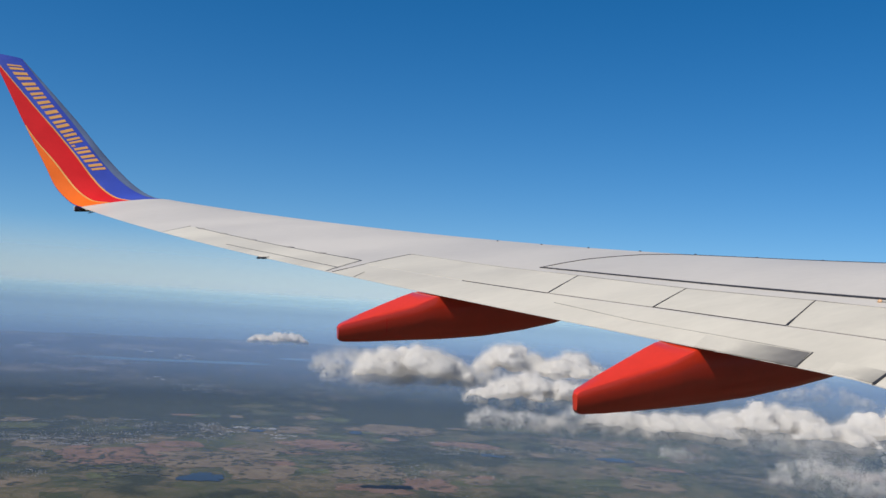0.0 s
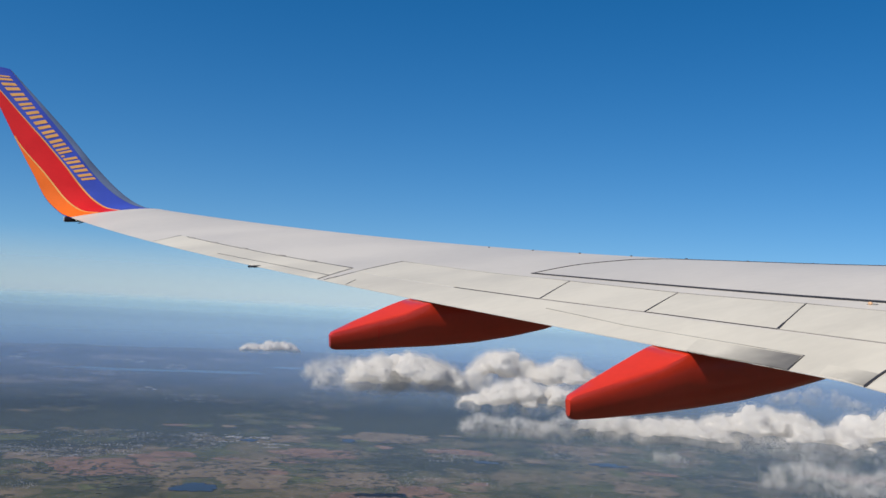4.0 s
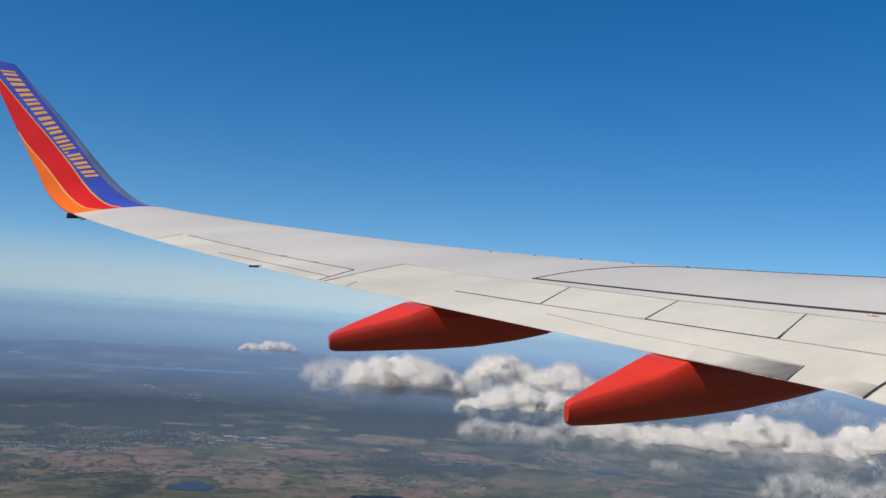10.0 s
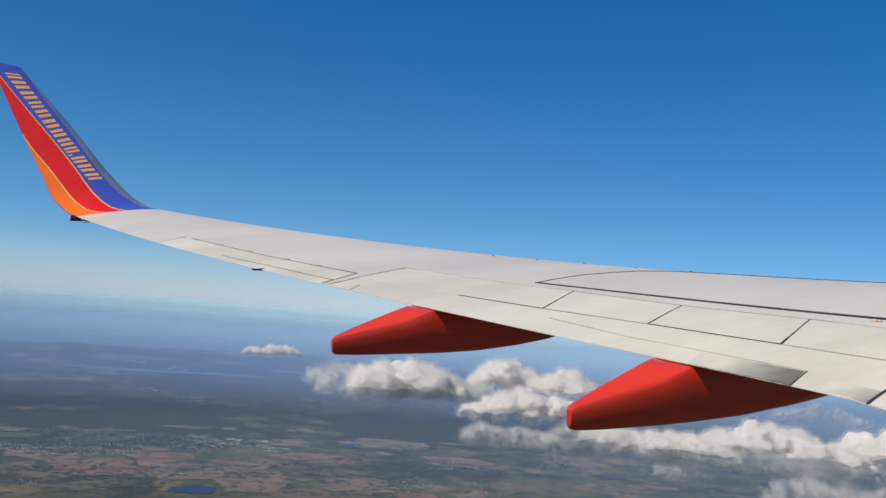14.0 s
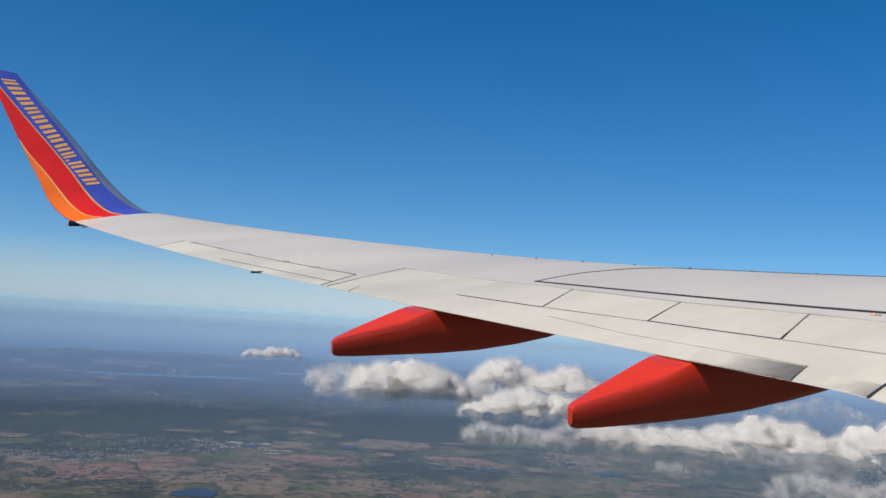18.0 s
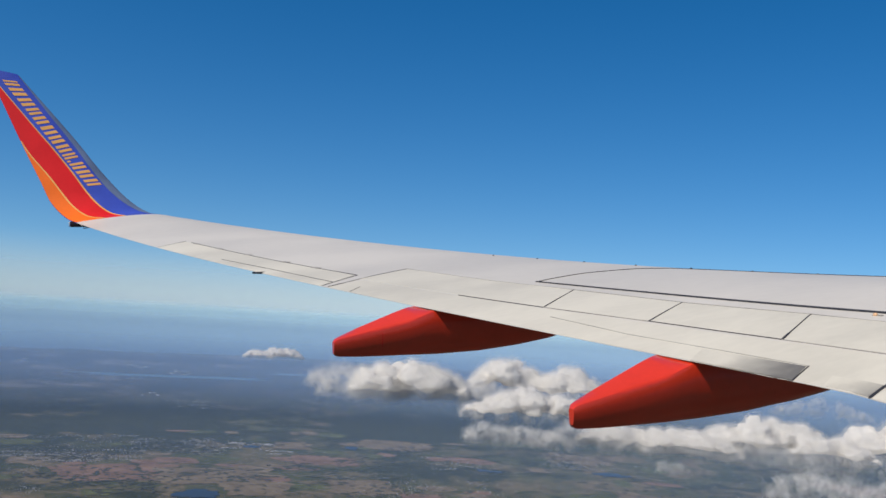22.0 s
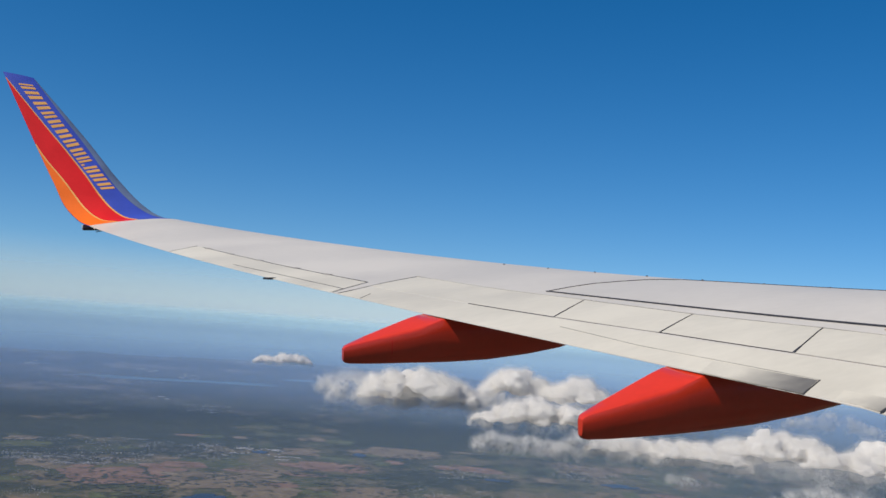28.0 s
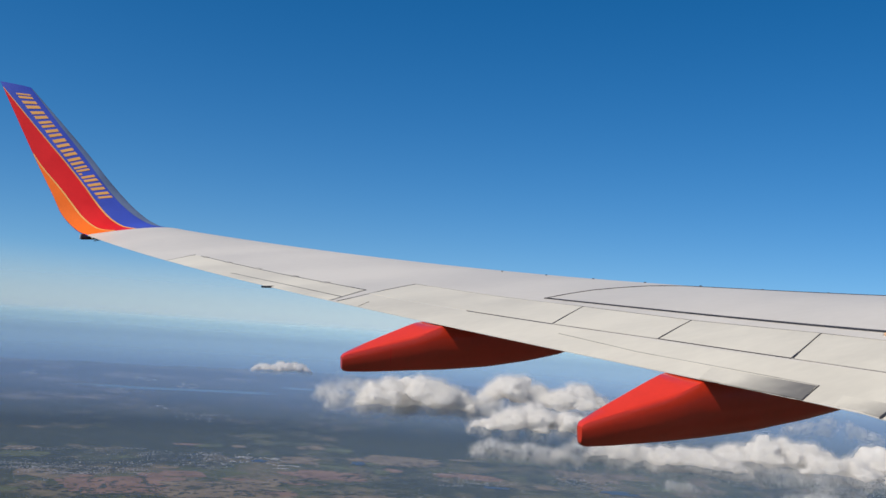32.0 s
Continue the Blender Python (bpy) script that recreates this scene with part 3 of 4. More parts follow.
part("tail_lamp", block((0.30, 0.10, 0.085), (-3.25, 16.72, 1.368), 0.015), dark_lens, wing, "dark tail lamp housing at the wing tip")
part("lamp_window", block((0.02, 0.085, 0.07), (-3.405, 16.72, 1.368), 0.006), cabin_white, wing, "pale lamp window")
bm = bmesh.new()
bmesh.ops.create_cone(bm, cap_ends=True, segments=6, radius1=0.008, radius2=0.003, depth=0.24)
bmesh.ops.rotate(bm, verts=bm.verts, matrix=Matrix.Rotation(radians(80), 3, "Y"))
wick = part("static_wick", bm, seal_black, wing)
wick.location = upper(16.3, 1.0) + Vector((0.12, 0, -0.03))
part("hinge_fairing", block((0.08, 0.30, 0.022), (0, 0, 0), 0.009), seal_black, wing).location = lower(10.95, 1.0) + Vector((0.04, 0, -0.012))


# ---- flap track fairings ----
def fairing(slim=0.0):
    """A canoe under the flap, slimmer towards its front; origin at the inner top edge where it meets the trailing edge."""
    #        x     inner top  outer top  bottom  width
    keys = [(-0.792, -0.200, -0.198, -0.285, 0.05), (-0.780, -0.188, -0.184, -0.302, 0.07), (-0.76, -0.180, -0.174, -0.310, 0.076), (-0.60, -0.148, -0.118, -0.321, 0.12), (-0.40, -0.108, -0.056, -0.328, 0.175), (-0.22, -0.074, -0.002, -0.333, 0.225), (-0.10, -0.036, 0.026, -0.338, 0.265), (-0.03, -0.011, 0.02, -0.340, 0.29), (0.0, 0.0, 0.0, -0.342, 0.30), (0.10, 0.0, 0.0, -0.342, 0.30),
            (0.40, 0.0, 0.0, -0.337, 0.30), (0.74, 0.02, 0.02, -0.308, 0.29), (1.02, 0.06, 0.06, -0.268, 0.27), (1.45, 0.10, 0.10, -0.155, 0.22), (1.95, 0.15, 0.15, 0.04, 0.12)]
    bm, rings = bmesh.new(), []
    n = 48
    for k in range(n + 1):
        x = keys[0][0] + (keys[-1][0] - keys[0][0]) * (k / n) ** 1.3
        top, out, bot, w = [float(np.interp(x, [q[0] for q in keys], [q[j] for q in keys])) for j in (1, 2, 3, 4)]
        bot += slim * min(max((x + 0.2) / 0.8, 0), 1)
        r = min(w * 0.24, (top - bot) * 0.3)
        e = min(0.022, w * 0.25)
        tall = top - bot
        ring = [Vector((x, e, top + (out - top) * e / w)), Vector((x, e * 0.3, top - e * 0.2)), Vector((x, 0, top - e))]
        ring += [Vector((x, w * 0.34 * (1 - math.cos(a)) + (0.0 if a else 0.001), top - e - (tall - e) * math.sin(a))) for a in (0.25, 0.5, 0.75, 1.0, 1.2, 1.4, math.pi / 2)]
        ring += [Vector((x, w - r + r * math.sin(a), bot + r - r * math.cos(a))) for a in (0.4, 0.8, 1.2)]
        ring += [Vector((x, w, bot + r)), Vector((x, w, out - e)), Vector((x, w - e * 0.3, out - e * 0.25)), Vector((x, w - e, out))]
        rings.append(ring)
    loft(bm, rings)
    return bm


canoe = part("flap_track_fairing", fairing(), red_paint, wing, "glossy red pointed flap track fairing")
canoe.location = (-0.876, 8.10, 0.302)
def joint(x, inset=-0.001):
    """A fine joint round the near side of the fairing."""
    bm, rings = bmesh.new(), []
    top = float(np.interp(x, (-0.6, -0.4, -0.22), (-0.148, -0.108, -0.074)))
    w = float(np.interp(x, (-0.6, -0.4, -0.22), (0.12, 0.175, 0.225)))
    for a in (0.1, 0.35, 0.6, 0.85, 1.1, 1.3):
        y, z = w * 0.34 * (1 - math.cos(a)), top - 0.022 - (top + 0.30) * math.sin(a)
        rings.append([Vector((x - 0.002, y + inset, z)), Vector((x + 0.002, y + inset, z)), Vector((x + 0.002, y + 0.01, z)), Vector((x - 0.002, y + 0.01, z))])
    loft(bm, rings)
    return bm


part("joint", joint(-0.42), red_band_paint, canoe)
canoe2 = part("flap_track_fairing", fairing(0.018), red_paint, wing, "glossy red pointed flap track fairing")
canoe2.location = (-0.215, 5.84, 0.078)

# ---- cabin wall round the camera ----
def cabin_wall():
    """A closed piece of fuselage with one window opening beside the eye."""
    bm = bmesh.new()
    xs = sorted({-7.0, -6, -5, EYE.x - 0.16, EYE.x + 0.36, -2, -1, 0, 2, 4, 6, 8, 9.5})
    zc, rad = 0.45, 1.88
    a0, a1 = math.asin((EYE.z - 0.22 - zc) / rad), math.asin((EYE.z + 0.24 - zc) / rad)
    angles = [a0, a1] + [a1 + (2 * math.pi - a1 + a0) * k / 40 for k in range(1, 40)]
    n = len(angles)
    inner = {}
    for r in (rad, rad - 0.06):
        for i, x in enumerate(xs):
            for k, a in enumerate(angles):
                inner[r, i, k] = bm.verts.new((x, r * math.cos(a), zc + r * math.sin(a)))
    hole = xs.index(EYE.x - 0.16)
    for i in range(len(xs) - 1):
        for k in range(n):
            q = [(i, k), (i + 1, k), (i + 1, (k + 1) % n), (i, (k + 1) % n)]
            if i == hole and k == 0:
                for e, f in zip(q, q[1:] + q[:1]):
                    bm.faces.new([inner[rad, e[0], e[1]], inner[rad, f[0], f[1]], inner[rad - 0.06, f[0], f[1]], inner[rad - 0.06, e[0], e[1]]])
                continue
            for r in (rad, rad - 0.06):
                bm.faces.new([inner[r, c[0], c[1]] for c in q])
    for r in (rad, ):
        for i in (0, len(xs) - 1):
            bm.faces.new([inner[r, i, k] for k in range(n)])
    return bm


cabin = part("cabin_wall", cabin_wall(), cabin_white)
cabin.matrix_world = ATT
tagged(cabin, "plain white airliner cabin wall with one window opening", "wall", "", "structure")

# ---- country far below ----
GROUND = -140.0
bm = bmesh.new()
radii = [0, 60, 120, 200, 300, 420, 560, 720, 900, 1100, 1400, 1800, 2300, 3000, 3800, 4900]
rings = [[Vector((r * math.sin(2 * math.pi * k / 96), r * math.cos(2 * math.pi * k / 96), GROUND)) for k in range(96)] for r in radii[1:]]
vs = loft(bm, rings, cap=False)
hub = bm.verts.new((0, 0, GROUND))
for k in range(96):
    bm.faces.new((hub, vs[0][k], vs[0][(k + 1) % 96]))
ground = part("ground", bm, land)
tagged(ground, "flat winter country with brown fields and dark woods", "ground", "", "structure")

# open water beyond the coast
bm = bmesh.new()
near_row, far_row = [], []
for k in range(241):
    a = radians(-120 + k)
    coast = 1830 + max(0, k - 150) * 9 + 130 * noise.fractal(Vector((a * 4, 3.1, 0)), 1.0, 2.0, 5)
    near_row.append(bm.verts.new((coast * math.sin(a), coast * math.cos(a), GROUND + 0.15)))
    far_row.append(bm.verts.new((4890 * math.sin(a), 4890 * math.cos(a), GROUND + 0.15)))
for k in range(240):
    bm.faces.new((near_row[k], near_row[k + 1], far_row[k + 1], far_row[k]))
sea = part("water", bm, water)
tagged(sea, "pale blue open water reaching to the horizon", "water", "", "structure")

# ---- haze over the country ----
# tinted sheets imitate the haze; each layer is a shallow bowl that widens upwards
# the outermost, whiter sheet pales the sky just above the horizon
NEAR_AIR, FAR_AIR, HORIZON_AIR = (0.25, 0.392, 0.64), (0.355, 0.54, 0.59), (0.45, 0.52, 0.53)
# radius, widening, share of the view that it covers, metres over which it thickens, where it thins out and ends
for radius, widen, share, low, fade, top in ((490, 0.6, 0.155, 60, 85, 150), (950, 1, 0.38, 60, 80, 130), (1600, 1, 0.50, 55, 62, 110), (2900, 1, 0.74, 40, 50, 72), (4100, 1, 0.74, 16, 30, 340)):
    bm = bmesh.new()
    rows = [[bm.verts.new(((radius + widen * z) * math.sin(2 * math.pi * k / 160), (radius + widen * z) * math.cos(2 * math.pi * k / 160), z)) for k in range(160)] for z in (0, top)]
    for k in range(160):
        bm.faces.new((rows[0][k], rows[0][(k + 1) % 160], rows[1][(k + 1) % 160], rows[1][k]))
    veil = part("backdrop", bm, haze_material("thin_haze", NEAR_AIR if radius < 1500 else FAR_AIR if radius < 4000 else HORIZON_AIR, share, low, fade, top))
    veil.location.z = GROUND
    tagged(veil, "see-through blue sheet standing for haze over distant country", "haze", "", "structure")

# ---- clouds ----
ball = bmesh.new()
bmesh.ops.create_icosphere(ball, subdivisions=2, radius=1)
ball.verts.ensure_lookup_table()
BALL_V = np.array([v.co[:] for v in ball.verts])
BALL_F = np.array([[v.index for v in f.verts] for f in ball.faces])
ball.free()
billows = bpy.data.textures.new("billows", "CLOUDS")
billows.noise_scale, billows.noise_depth = 6.5, 4
curls = bpy.data.textures.new("curls", "CLOUDS")
curls.noise_scale, curls.noise_depth = 2.2, 3


def heading(azimuth, distance, z):
    """A place by its bearing from the wing's line (degrees, to the nose positive)."""
    a = radians(azimuth)
    return Vector((distance * math.sin(a), distance * math.cos(a), z))


def cloud(azimuth, distance, wide, tall, base, towers, seed, label, solid=True, density=1.0):
    """A bank of billows grown into one skin, with loose droplets thinning out round it."""
    rnd = random.Random(seed)
    gen = np.random.default_rng(seed)
    root = new("cloud")
    root.location = heading(azimuth, distance, base)
    root.rotation_euler = (0, 0, -radians(azimuth))
    tagged(root, label, "cloud", "cumulus clouds")
    domes = []
    for k in range(towers):
        x = ((k + 0.5 + rnd.uniform(-0.3, 0.3)) / towers - 0.5) * wide * 0.9
        domes.append((x, rnd.uniform(0.62, 1.0) * (1 - 0.35 * abs(2 * x / wide) ** 2), wide / towers * rnd.uniform(0.6, 0.9)))

    def crest(x):
        ends = max(0.0, 1 - abs(2 * x / wide) ** 4)
        return tall * ends * max([0.52] + [h * math.sqrt(max(0, 1 - ((x - c) / w) ** 2)) for c, h, w in domes])

    # billows fill the bank up to its crest, with smaller heads on the larger ones
    balls = []
    for k in range(int(wide / tall * 30)):
        x = rnd.uniform(-0.47, 0.47) * wide
        top = crest(x)
        r = min(tall * rnd.uniform(0.15, 0.27), top * 0.45)
        if r > tall * 0.07:
            balls.append((x, rnd.uniform(-0.5, 0.5) * tall, r * 0.6 + rnd.random() ** 0.7 * (top - 1.6 * r), r))
    for x, y, z, r in list(balls):
        for _ in range(5):
            a, e = rnd.uniform(0, 2 * math.pi), rnd.uniform(-0.1, 1.3)
            q = r * rnd.uniform(0.35, 0.6)
            balls.append((x + r * 0.8 * math.cos(a) * math.cos(e), y + r * 0.8 * math.sin(a) * math.cos(e), max(z + r * 0.8 * math.sin(e), q * 0.6), q))
    vs = np.concatenate([np.array(b[:3]) + BALL_V * (b[3] * 1.15, b[3], b[3] * 0.9) for b in balls])
    fs = np.concatenate([BALL_F + k * len(BALL_V) for k in range(len(balls))])
    raw = bpy.data.meshes.new("billow")
    raw.from_pydata(vs.tolist(), [], fs.tolist())
    ob = new("billow", raw)
    ob.location = root.location
    re = ob.modifiers.new("skin", "REMESH")
    re.mode, re.voxel_size, re.use_smooth_shade = "VOXEL", max(0.2, tall / 42), True
    for tex, amount in ((billows, tall * 0.08), (curls, tall * 0.035)):
        d = ob.modifiers.new("swell", "DISPLACE")
        d.texture, d.strength, d.mid_level, d.texture_coords = tex, amount, 0.5, "GLOBAL"
    ease = ob.modifiers.new("ease", "SMOOTH")
    ease.factor, ease.iterations = 0.5, 9
    graph = bpy.context.evaluated_depsgraph_get()
    graph.update()
    grown = bpy.data.meshes.new_from_object(ob.evaluated_get(graph))
    bpy.data.objects.remove(ob)
    bpy.data.meshes.remove(raw)
    n = len(grown.vertices)
    co, no = np.empty(n * 3), np.empty(n * 3)
    grown.vertices.foreach_get("co", co)
    grown.vertices.foreach_get("normal", no)
    co, no = co.reshape(-1, 3), no.reshape(-1, 3)
    px = (1626 / distance) ** 2 * wide * tall

    def droplets(name, share, size, depth, spread, gone):
        """Loose flakes round the grown surface; they thin out with the distance from it."""
        count = int(min(260000, share * px) * density)
        pick = gen.integers(0, n, count * 2)
        pick = pick[gen.random(count * 2) < np.where(no[pick][:, 1] < 0.35, 1.0, 0.12)][:count]
        count = len(pick)
        foot = np.clip((0.4 * tall - co[pick][:, 2]) / (0.4 * tall), 0, 1)
        away = gen.exponential(1.0, count) * (spread + spread * 1.6 * foot)
        lean = gen.normal(0, 1, (count, 3))
        out = away - gen.random(count) * (depth + 0.06 * foot)
        at = co[pick] + no[pick] * (out * tall)[:, None] + lean * (0.4 * spread * tall)
        dens = np.array([noise.fractal(Vector(c), 0.8, 2.1, 4) for c in at * (2.3 / tall) + seed])
        keep = dens > np.maximum(out, 0) * 3.0 + foot * (0.4 if solid else 0.12) - gone
        at, slope = at[keep], no[pick][keep]
        count = len(at)
        turn = slope + gen.normal(0, 0.6, (count, 3))
        turn /= np.linalg.norm(turn, axis=1, keepdims=True)
        side = np.cross(turn, gen.normal(0, 1, (count, 3)))
        side /= np.linalg.norm(side, axis=1, keepdims=True)
        other = np.cross(turn, side)
        corners = np.stack((side, -0.5 * side + 0.87 * other, -0.5 * side - 0.87 * other), axis=1)
        tri = (at[:, None, :] + corners * (distance / 1626 * size) * gen.uniform(0.5, 1.1, (count, 1, 1))).reshape(-1, 3)
        me = bpy.data.meshes.new(name)
        me.vertices.add(count * 3)
        me.vertices.foreach_set("co", tri.ravel())
        me.loops.add(count * 3)
        me.loops.foreach_set("vertex_index", np.arange(count * 3, dtype=np.int32))
        me.polygons.add(count)
        me.polygons.foreach_set("loop_start", np.arange(0, count * 3, 3, dtype=np.int32))
        me.update()
        soft = 0.65 * slope + np.array((-0.1, -0.35, 0.55))
        soft /= np.linalg.norm(soft, axis=1, keepdims=True)
        me.attributes.new("slope", "FLOAT_VECTOR", "POINT").data.foreach_set("vector", np.repeat(soft, 3, axis=0).ravel())
        me.materials.append(cloud_drops)
        tagged(new(name, me), kind="stuff").parent = root

    if solid:
        droplets("fluff", 8.0, 0.40, 0.04, 0.034, 0.5)
        inset = 0.045 + 0.05 * np.clip((0.3 * tall - co[:, 2]) / (0.3 * tall), 0, 1)
        core = co - no * (inset * tall)[:, None]
        core[:, 2] += 0.3 * np.maximum(0.36 * tall - core[:, 2], 0)  # the foot stays loose
        grown.vertices.foreach_set("co", core.ravel())
        soft = 0.65 * no + np.array((-0.1, -0.35, 0.55))
        soft /= np.linalg.norm(soft, axis=1, keepdims=True)
        grown.attributes.new("slope", "FLOAT_VECTOR", "POINT").data.foreach_set("vector", soft.ravel())
        grown.polygons.foreach_set("use_smooth", [True] * len(grown.polygons))
        grown.materials.clear()
        grown.materials.append(cloud_drops)
        grown.update()
        tagged(new("billow", grown), kind="stuff").parent = root
    else:
        droplets("fluff", 10.0, 0.40, 0.22, 0.09, 0.22)
        bpy.data.meshes.remove(grown)
    return root


# bearing, distance, width, height, towers, seed, label, solid, density
SMALL, BANK, THIN = "small white fair-weather cloud above dark woods", "large billowing white cumulus cloud with grey flat base", "thin torn grey-white cloud shreds"
CLOUDS = [(11.8, 576, 36, 7.0, 3, 3, SMALL, True, 1.0), (16.4, 426, 40, 15.8, 3, 4, THIN, False, 1.0), (20.1, 394, 50, 17.6, 3, 5, BANK, True, 1.0),
          (27.8, 440, 60, 18.5, 3, 6, BANK, True, 1.0), (27.7, 356, 54, 12.8, 3, 7, BANK, True, 1.0), (26.7, 295, 33, 7.7, 3, 8, THIN, False, 1.2),
          (35.2, 308, 52, 10.5, 4, 9, BANK, True, 1.0), (42.3, 322, 56, 12.5, 3, 10, BANK, True, 1.0), (48.6, 342, 42, 15.0, 3, 11, BANK, True, 0.8),
          (46.4, 249, 44, 8.5, 3, 12, THIN, False, 1.2), (36.0, 268, 9, 4.0, 3, 13, THIN, False, 0.7), (44.5, 467, 42, 9.5, 6, 14, THIN, False, 0.6),
          (31.4, 300, 34, 9.0, 4, 15, THIN, False, 1.2), (23.6, 405, 70, 10.5, 4, 16, THIN, False, 1.7), (17.2, 400, 38, 11.0, 3, 17, THIN, False, 1.3),
          (38.5, 300, 60, 8.0, 5, 18, THIN, False, 0.4), (45.0, 300, 60, 8.0, 5, 19, THIN, False, 0.4)]
CLOUD_BASE = -45.0  # all stand on one level
for azimuth, distance, wide, tall, towers, seed, label, solid, density in CLOUDS:
    cloud(azimuth, distance, wide * 1.12, tall * 1.2, CLOUD_BASE, towers, seed, label, solid, density)

# ---- towns, fields and ponds ----
def town(azimuths, distances, count, seed, label, size=(0.7, 2.0), lanes=7):
    """Pale roofs in loose rows along bent streets."""
    rnd = random.Random(seed)
    streets = []
    for _ in range(lanes):
        streets.append((rnd.random(), rnd.random(), rnd.uniform(0.1, 0.35), rnd.uniform(-0.5, 0.5), rnd.uniform(-1.5, 1.5)))
    vs, fs = [], []
    for k in range(count):
        fx, fy, ln, slope, bend = rnd.choice(streets)
        t = rnd.uniform(-1, 1)
        f = fx + ln * t + rnd.gauss(0, 0.012)
        f = rnd.random() if not -0.06 < f < 1.06 else f
        g = fy + ln * (slope * t + bend * t * t) + rnd.gauss(0, 0.05)
        if not -0.05 < g < 1.05:
            g = rnd.random()
        d = distances[0] + (distances[1] - distances[0]) * g
        c = heading(azimuths[0] + (azimuths[1] - azimuths[0]) * f, d, GROUND)
        w, l, h = rnd.uniform(*size) * 0.34, rnd.uniform(*size) * 0.5, rnd.uniform(0.15, 0.4)
        a = rnd.choice((0.3, 0.3 + math.pi / 2)) + rnd.gauss(0, 0.2)
        ca, sa = math.cos(a), math.sin(a)
        n = len(vs)
        for z in (0, h):
            for x, y in ((-w, -l), (w, -l), (w, l), (-w, l)):
                vs.append((c.x + (x * ca - y * sa) / 2, c.y + (x * sa + y * ca) / 2, c.z + z))
        fs += [(n, n + 1, n + 5, n + 4), (n + 1, n + 2, n + 6, n + 5), (n + 2, n + 3, n + 7, n + 6), (n + 3, n, n + 4, n + 7), (n + 4, n + 5, n + 6, n + 7)]
    me = bpy.data.meshes.new("town")
    me.from_pydata(vs, [], fs)
    me.materials.append(roof_white)
    return tagged(new("town", me), label, "town", "", "stuff")


HOUSES = "distant town of pale roofs among dark trees"
SHEDS = "distant cluster of large white roofs"
town((-2.9, 4.4), (740, 790), 1900, 1, HOUSES, (0.6, 1.7), 16)
town((-2.9, 4.0), (790, 860), 420, 2, HOUSES, (0.5, 1.5), 14)
town((4.2, 9.2), (760, 848), 900, 17, HOUSES, (0.6, 1.7), 11)
town((9.4, 12.2), (805, 852), 110, 3, SHEDS, (1.5, 5.0), 3)
town((11.8, 14.1), (782, 800), 40, 4, SHEDS, (1.5, 5.0), 2)
town((-3.2, -0.9), (640, 730), 150, 5, HOUSES, (0.6, 1.5))
town((15.0, 22.6), (640, 712), 330, 6, HOUSES, (0.4, 1.5), 18)
town((28.8, 33.0), (806, 905), 330, 7, HOUSES, (0.5, 1.8), 14)
town((21.2, 26.9), (752, 806), 300, 8, HOUSES, (0.5, 1.7), 14)
town((24.0, 27.0), (640, 740), 60, 18, HOUSES, (0.5, 1.6), 5)
town((-2.6, -1.2), (1500, 1585), 60, 9, SHEDS, (1.5, 6.0), 3)
town((3.6, 4.8), (1463, 1530), 55, 10, SHEDS, (1.5, 6.0), 3)
town((6.0, 7.4), (1379, 1520), 70, 11, SHEDS, (1.5, 6.0), 3)
town((14.6, 16.9), (1215, 1255), 70, 12, SHEDS, (2.0, 6.0), 2)
town((4.4, 5.4), (1144, 1185), 30, 19, SHEDS, (1.5, 5.0), 2)
town((6.0, 9.0), (1050, 1120), 120, 13, HOUSES, (1.0, 3.0), 9)
town((-4.0, 6.0), (1250, 1420), 160, 14, HOUSES, (1.0, 4.0), 16)
town((14.0, 24.0), (1100, 1350), 220, 15, HOUSES, (1.0, 4.0), 16)
town((10.0, 36.0), (600, 820), 420, 20, HOUSES, (0.4, 1.4), 60)
town((34.0, 50.0), (760, 1400), 900, 16, HOUSES, (0.7, 2.5), 30)


def patch(name, azimuth, distance, wide, deep, z, mat, label, category, seed, bumpy=0.3, tilt=0.0):
    """A flat piece of country with an uneven outline."""
    bm = bmesh.new()
    c = heading(azimuth, distance, GROUND + z)
    a = -radians(azimuth) + tilt
    rim = []
    for k in range(64):
        t = 2 * math.pi * k / 64
        p = 3.0
        sx, sy = math.copysign(abs(math.cos(t)) ** (2 / p), math.cos(t)), math.copysign(abs(math.sin(t)) ** (2 / p), math.sin(t))
        r = 1 + bumpy * noise.fractal(Vector((math.cos(t) * 1.5, math.sin(t) * 1.5, seed * 3.7)), 0.8, 2.0, 5)
        x, y = sx * wide / 2 * r, sy * deep / 2 * r
        rim.append(bm.verts.new((c.x + x * math.cos(a) - y * math.sin(a), c.y + x * math.sin(a) + y * math.cos(a), c.z)))
    bm.faces.new(rim)
    ob = part(name, bm, mat, None, "", False)
    return tagged(ob, label, category, "", "structure" if category == "water" else "")


FIELD = "bare brown farm field between dark woods"
patch("field", 3.4, 700, 82, 62, 0.20, field_brown, FIELD, "field", 1, 0.18)
patch("field", 8.4, 690, 74, 64, 0.24, field_tan, FIELD, "field", 2, 0.3)
patch("field", 11.2, 655, 46, 52, 0.20, field_tan, FIELD, "field", 3, 0.4)
patch("field", 13.4, 825, 34, 40, 0.20, field_tan, FIELD, "field", 13, 0.4)
patch("field", 19.4, 855, 74, 44, 0.24, field_tan, FIELD, "field", 4, 0.4)
patch("field", 23.6, 800, 62, 22, 0.20, field_brown, FIELD, "field", 5, 0.5)
patch("field", 17.2, 665, 60, 46, 0.22, field_tan, FIELD, "field", 6, 0.6)
patch("field", 15.2, 760, 62, 40, 0.20, field_brown, FIELD, "field", 7, 0.6)
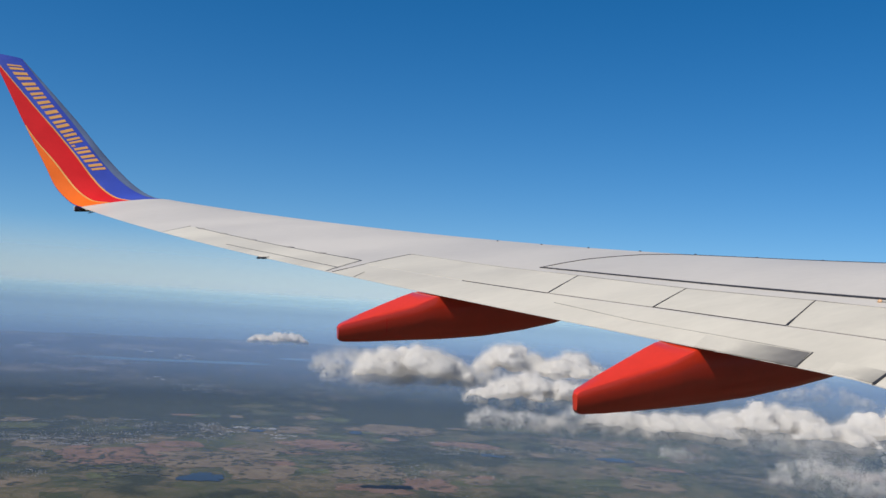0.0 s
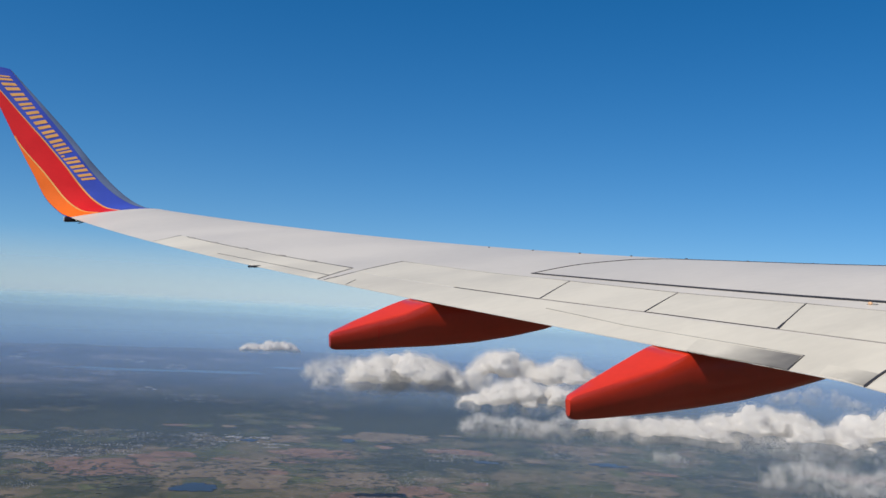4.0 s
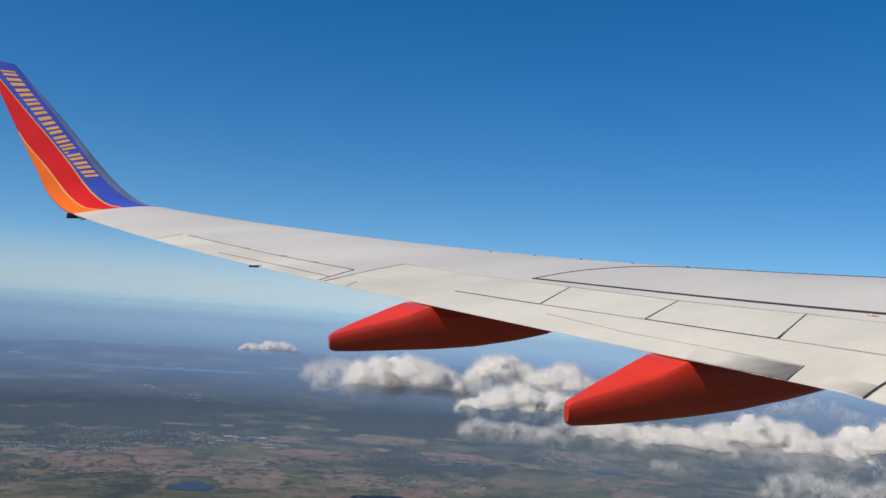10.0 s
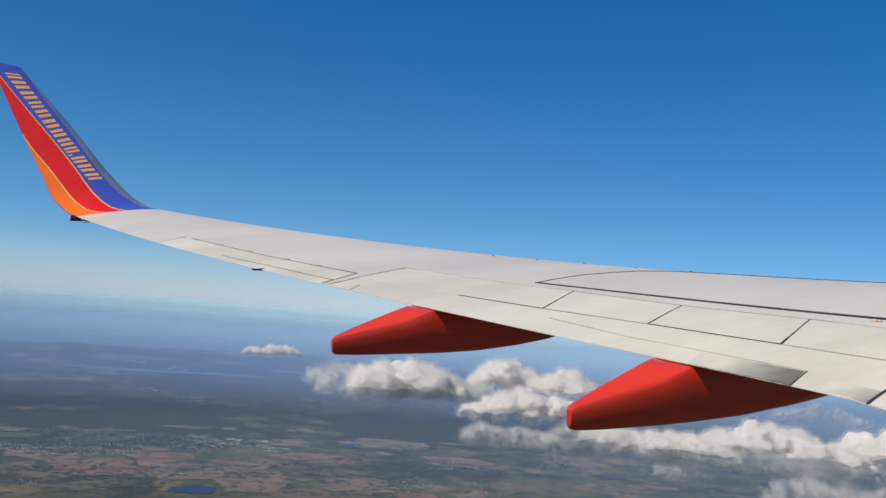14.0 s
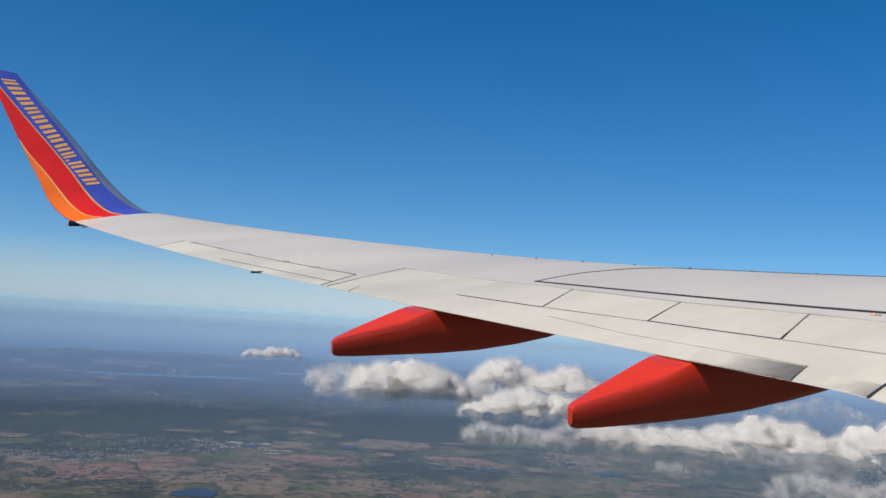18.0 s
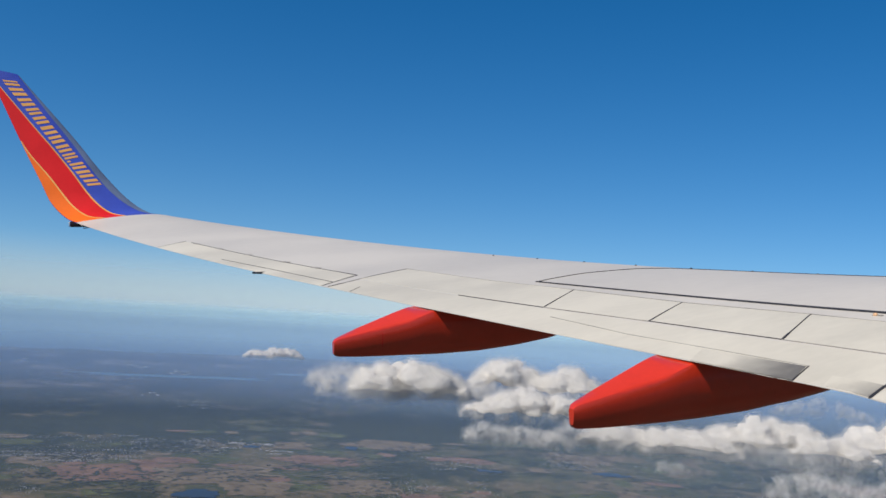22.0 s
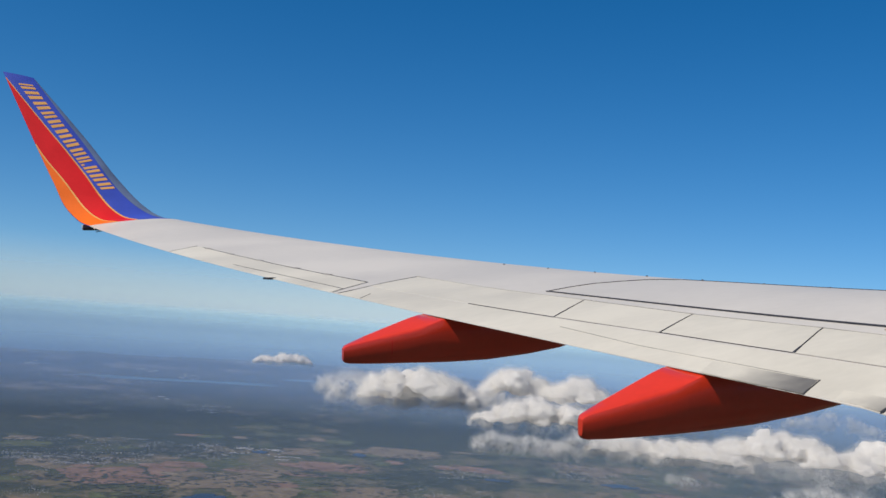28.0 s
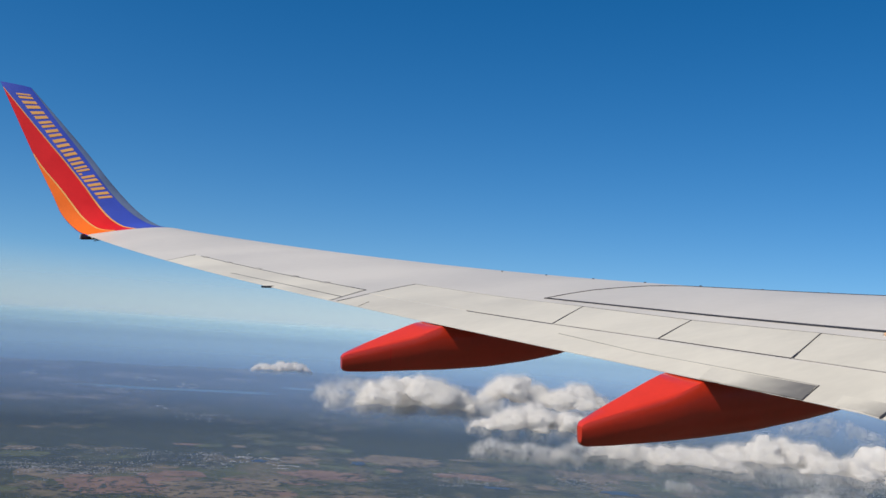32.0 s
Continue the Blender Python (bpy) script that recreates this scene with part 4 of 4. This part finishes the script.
patch("field", 21.6, 640, 34, 36, 0.20, field_brown, FIELD, "field", 10, 0.5)
patch("field", 31.0, 860, 60, 50, 0.20, field_tan, FIELD, "field", 8, 0.5)
patch("field", -1.6, 745, 26, 30, 0.22, field_tan, FIELD, "field", 9, 0.5)
patch("field", 35.0, 700, 46, 36, 0.22, field_tan, FIELD, "field", 11, 0.5)
patch("field", 47.0, 860, 70, 40, 0.2, field_brown, FIELD, "field", 12, 0.5)
rng = random.Random(12)
PLOTS = [(field_olive, "olive green winter field beside woods"), (field_tan, "dry tan grass field beside woods"), (field_brown, "small bare brown field beside woods")]
for k in range(46):
    mat, words = PLOTS[(k * 7 + k // 3) % 3]
    patch("field", rng.uniform(-3.5, 37), rng.uniform(610, 905), rng.uniform(12, 40), rng.uniform(9, 26), 0.04 + 0.0032 * k, mat, words, "field", 40 + k, 0.3, rng.uniform(-0.25, 0.25))
POND = "small dark blue pond among fields"
patch("water", 8.0, 632, 26, 26, 0.40, pond_water, POND, "water", 21, 0.5)
patch("water", 17.0, 828, 11, 14, 0.40, pond_water, POND, "water", 22, 0.5)
patch("water", 11.0, 815, 15, 10, 0.40, pond_water, POND, "water", 27, 0.5)
patch("water", 25.6, 760, 20, 8, 0.40, pond_water, POND, "water", 26, 0.5)
patch("water", 33.0, 790, 26, 16, 0.40, pond_water, POND, "water", 25, 0.5)
INLET = "long pale blue inlet between dark shores"
patch("water", 6.6, 1376, 300, 34, 0.40, inlet_water, INLET, "water", 23, 0.6)
patch("water", 16.0, 1480, 220, 30, 0.40, inlet_water, INLET, "water", 24, 0.6)


def clumps(spots, seed, label):
    """Woods and hedges: low uneven tree clumps round given spots."""
    rnd = random.Random(seed)
    vs, fs = [], []
    for azimuth, distance, spread, count in spots:
        for k in range(count):
            c = heading(azimuth + rnd.gauss(0, spread), distance + rnd.gauss(0, spread * 11), GROUND)
            w, d, h = rnd.uniform(0.3, 1.2) ** 2 * 2.2, rnd.uniform(0.5, 2.4), rnd.uniform(0.12, 0.3)
            n = len(vs)
            ring = 9
            for lvl, s in ((0, 1.0), (0.7, 0.9), (1.0, 0.45)):
                for i in range(ring):
                    t = 2 * math.pi * i / ring
                    q = s * rnd.uniform(0.5, 1.4)
                    vs.append((c.x + w * q * math.cos(t), c.y + d * q * math.sin(t), c.z + 0.25 + h * lvl * rnd.uniform(0.8, 1.2)))
            for lvl in (0, 1):
                for i in range(ring):
                    j = (i + 1) % ring
                    fs.append((n + lvl * ring + i, n + lvl * ring + j, n + (lvl + 1) * ring + j, n + (lvl + 1) * ring + i))
            fs.append(tuple(n + 2 * ring + i for i in range(ring)))
    me = bpy.data.meshes.new("woods")
    me.from_pydata(vs, [], fs)
    me.materials.append(tree_dark)
    return tagged(new("woods", me), label, "woods", "", "stuff")


TREES = "dark bare tree clumps scattered over fields"
clumps([(2.0, 700, 1.2, 40), (5.5, 690, 1.2, 50), (9.0, 705, 1.0, 50), (10.5, 680, 0.8, 40), (4.0, 655, 1.5, 70), (-1.0, 690, 0.8, 50), (1.5, 672, 0.9, 60), (6.3, 812, 1.1, 170), (8.0, 790, 0.9, 80), (0.8, 770, 1.6, 190)], 31, TREES)
clumps([(13.5, 735, 0.9, 40), (17.5, 765, 1.3, 50), (16.0, 690, 1.0, 40), (19.0, 660, 1.2, 50), (22.0, 770, 1.4, 50), (20.0, 840, 1.4, 40), (29.5, 870, 1.5, 40), (34, 760, 2.0, 50), (46.5, 860, 1.5, 50)], 32, TREES)
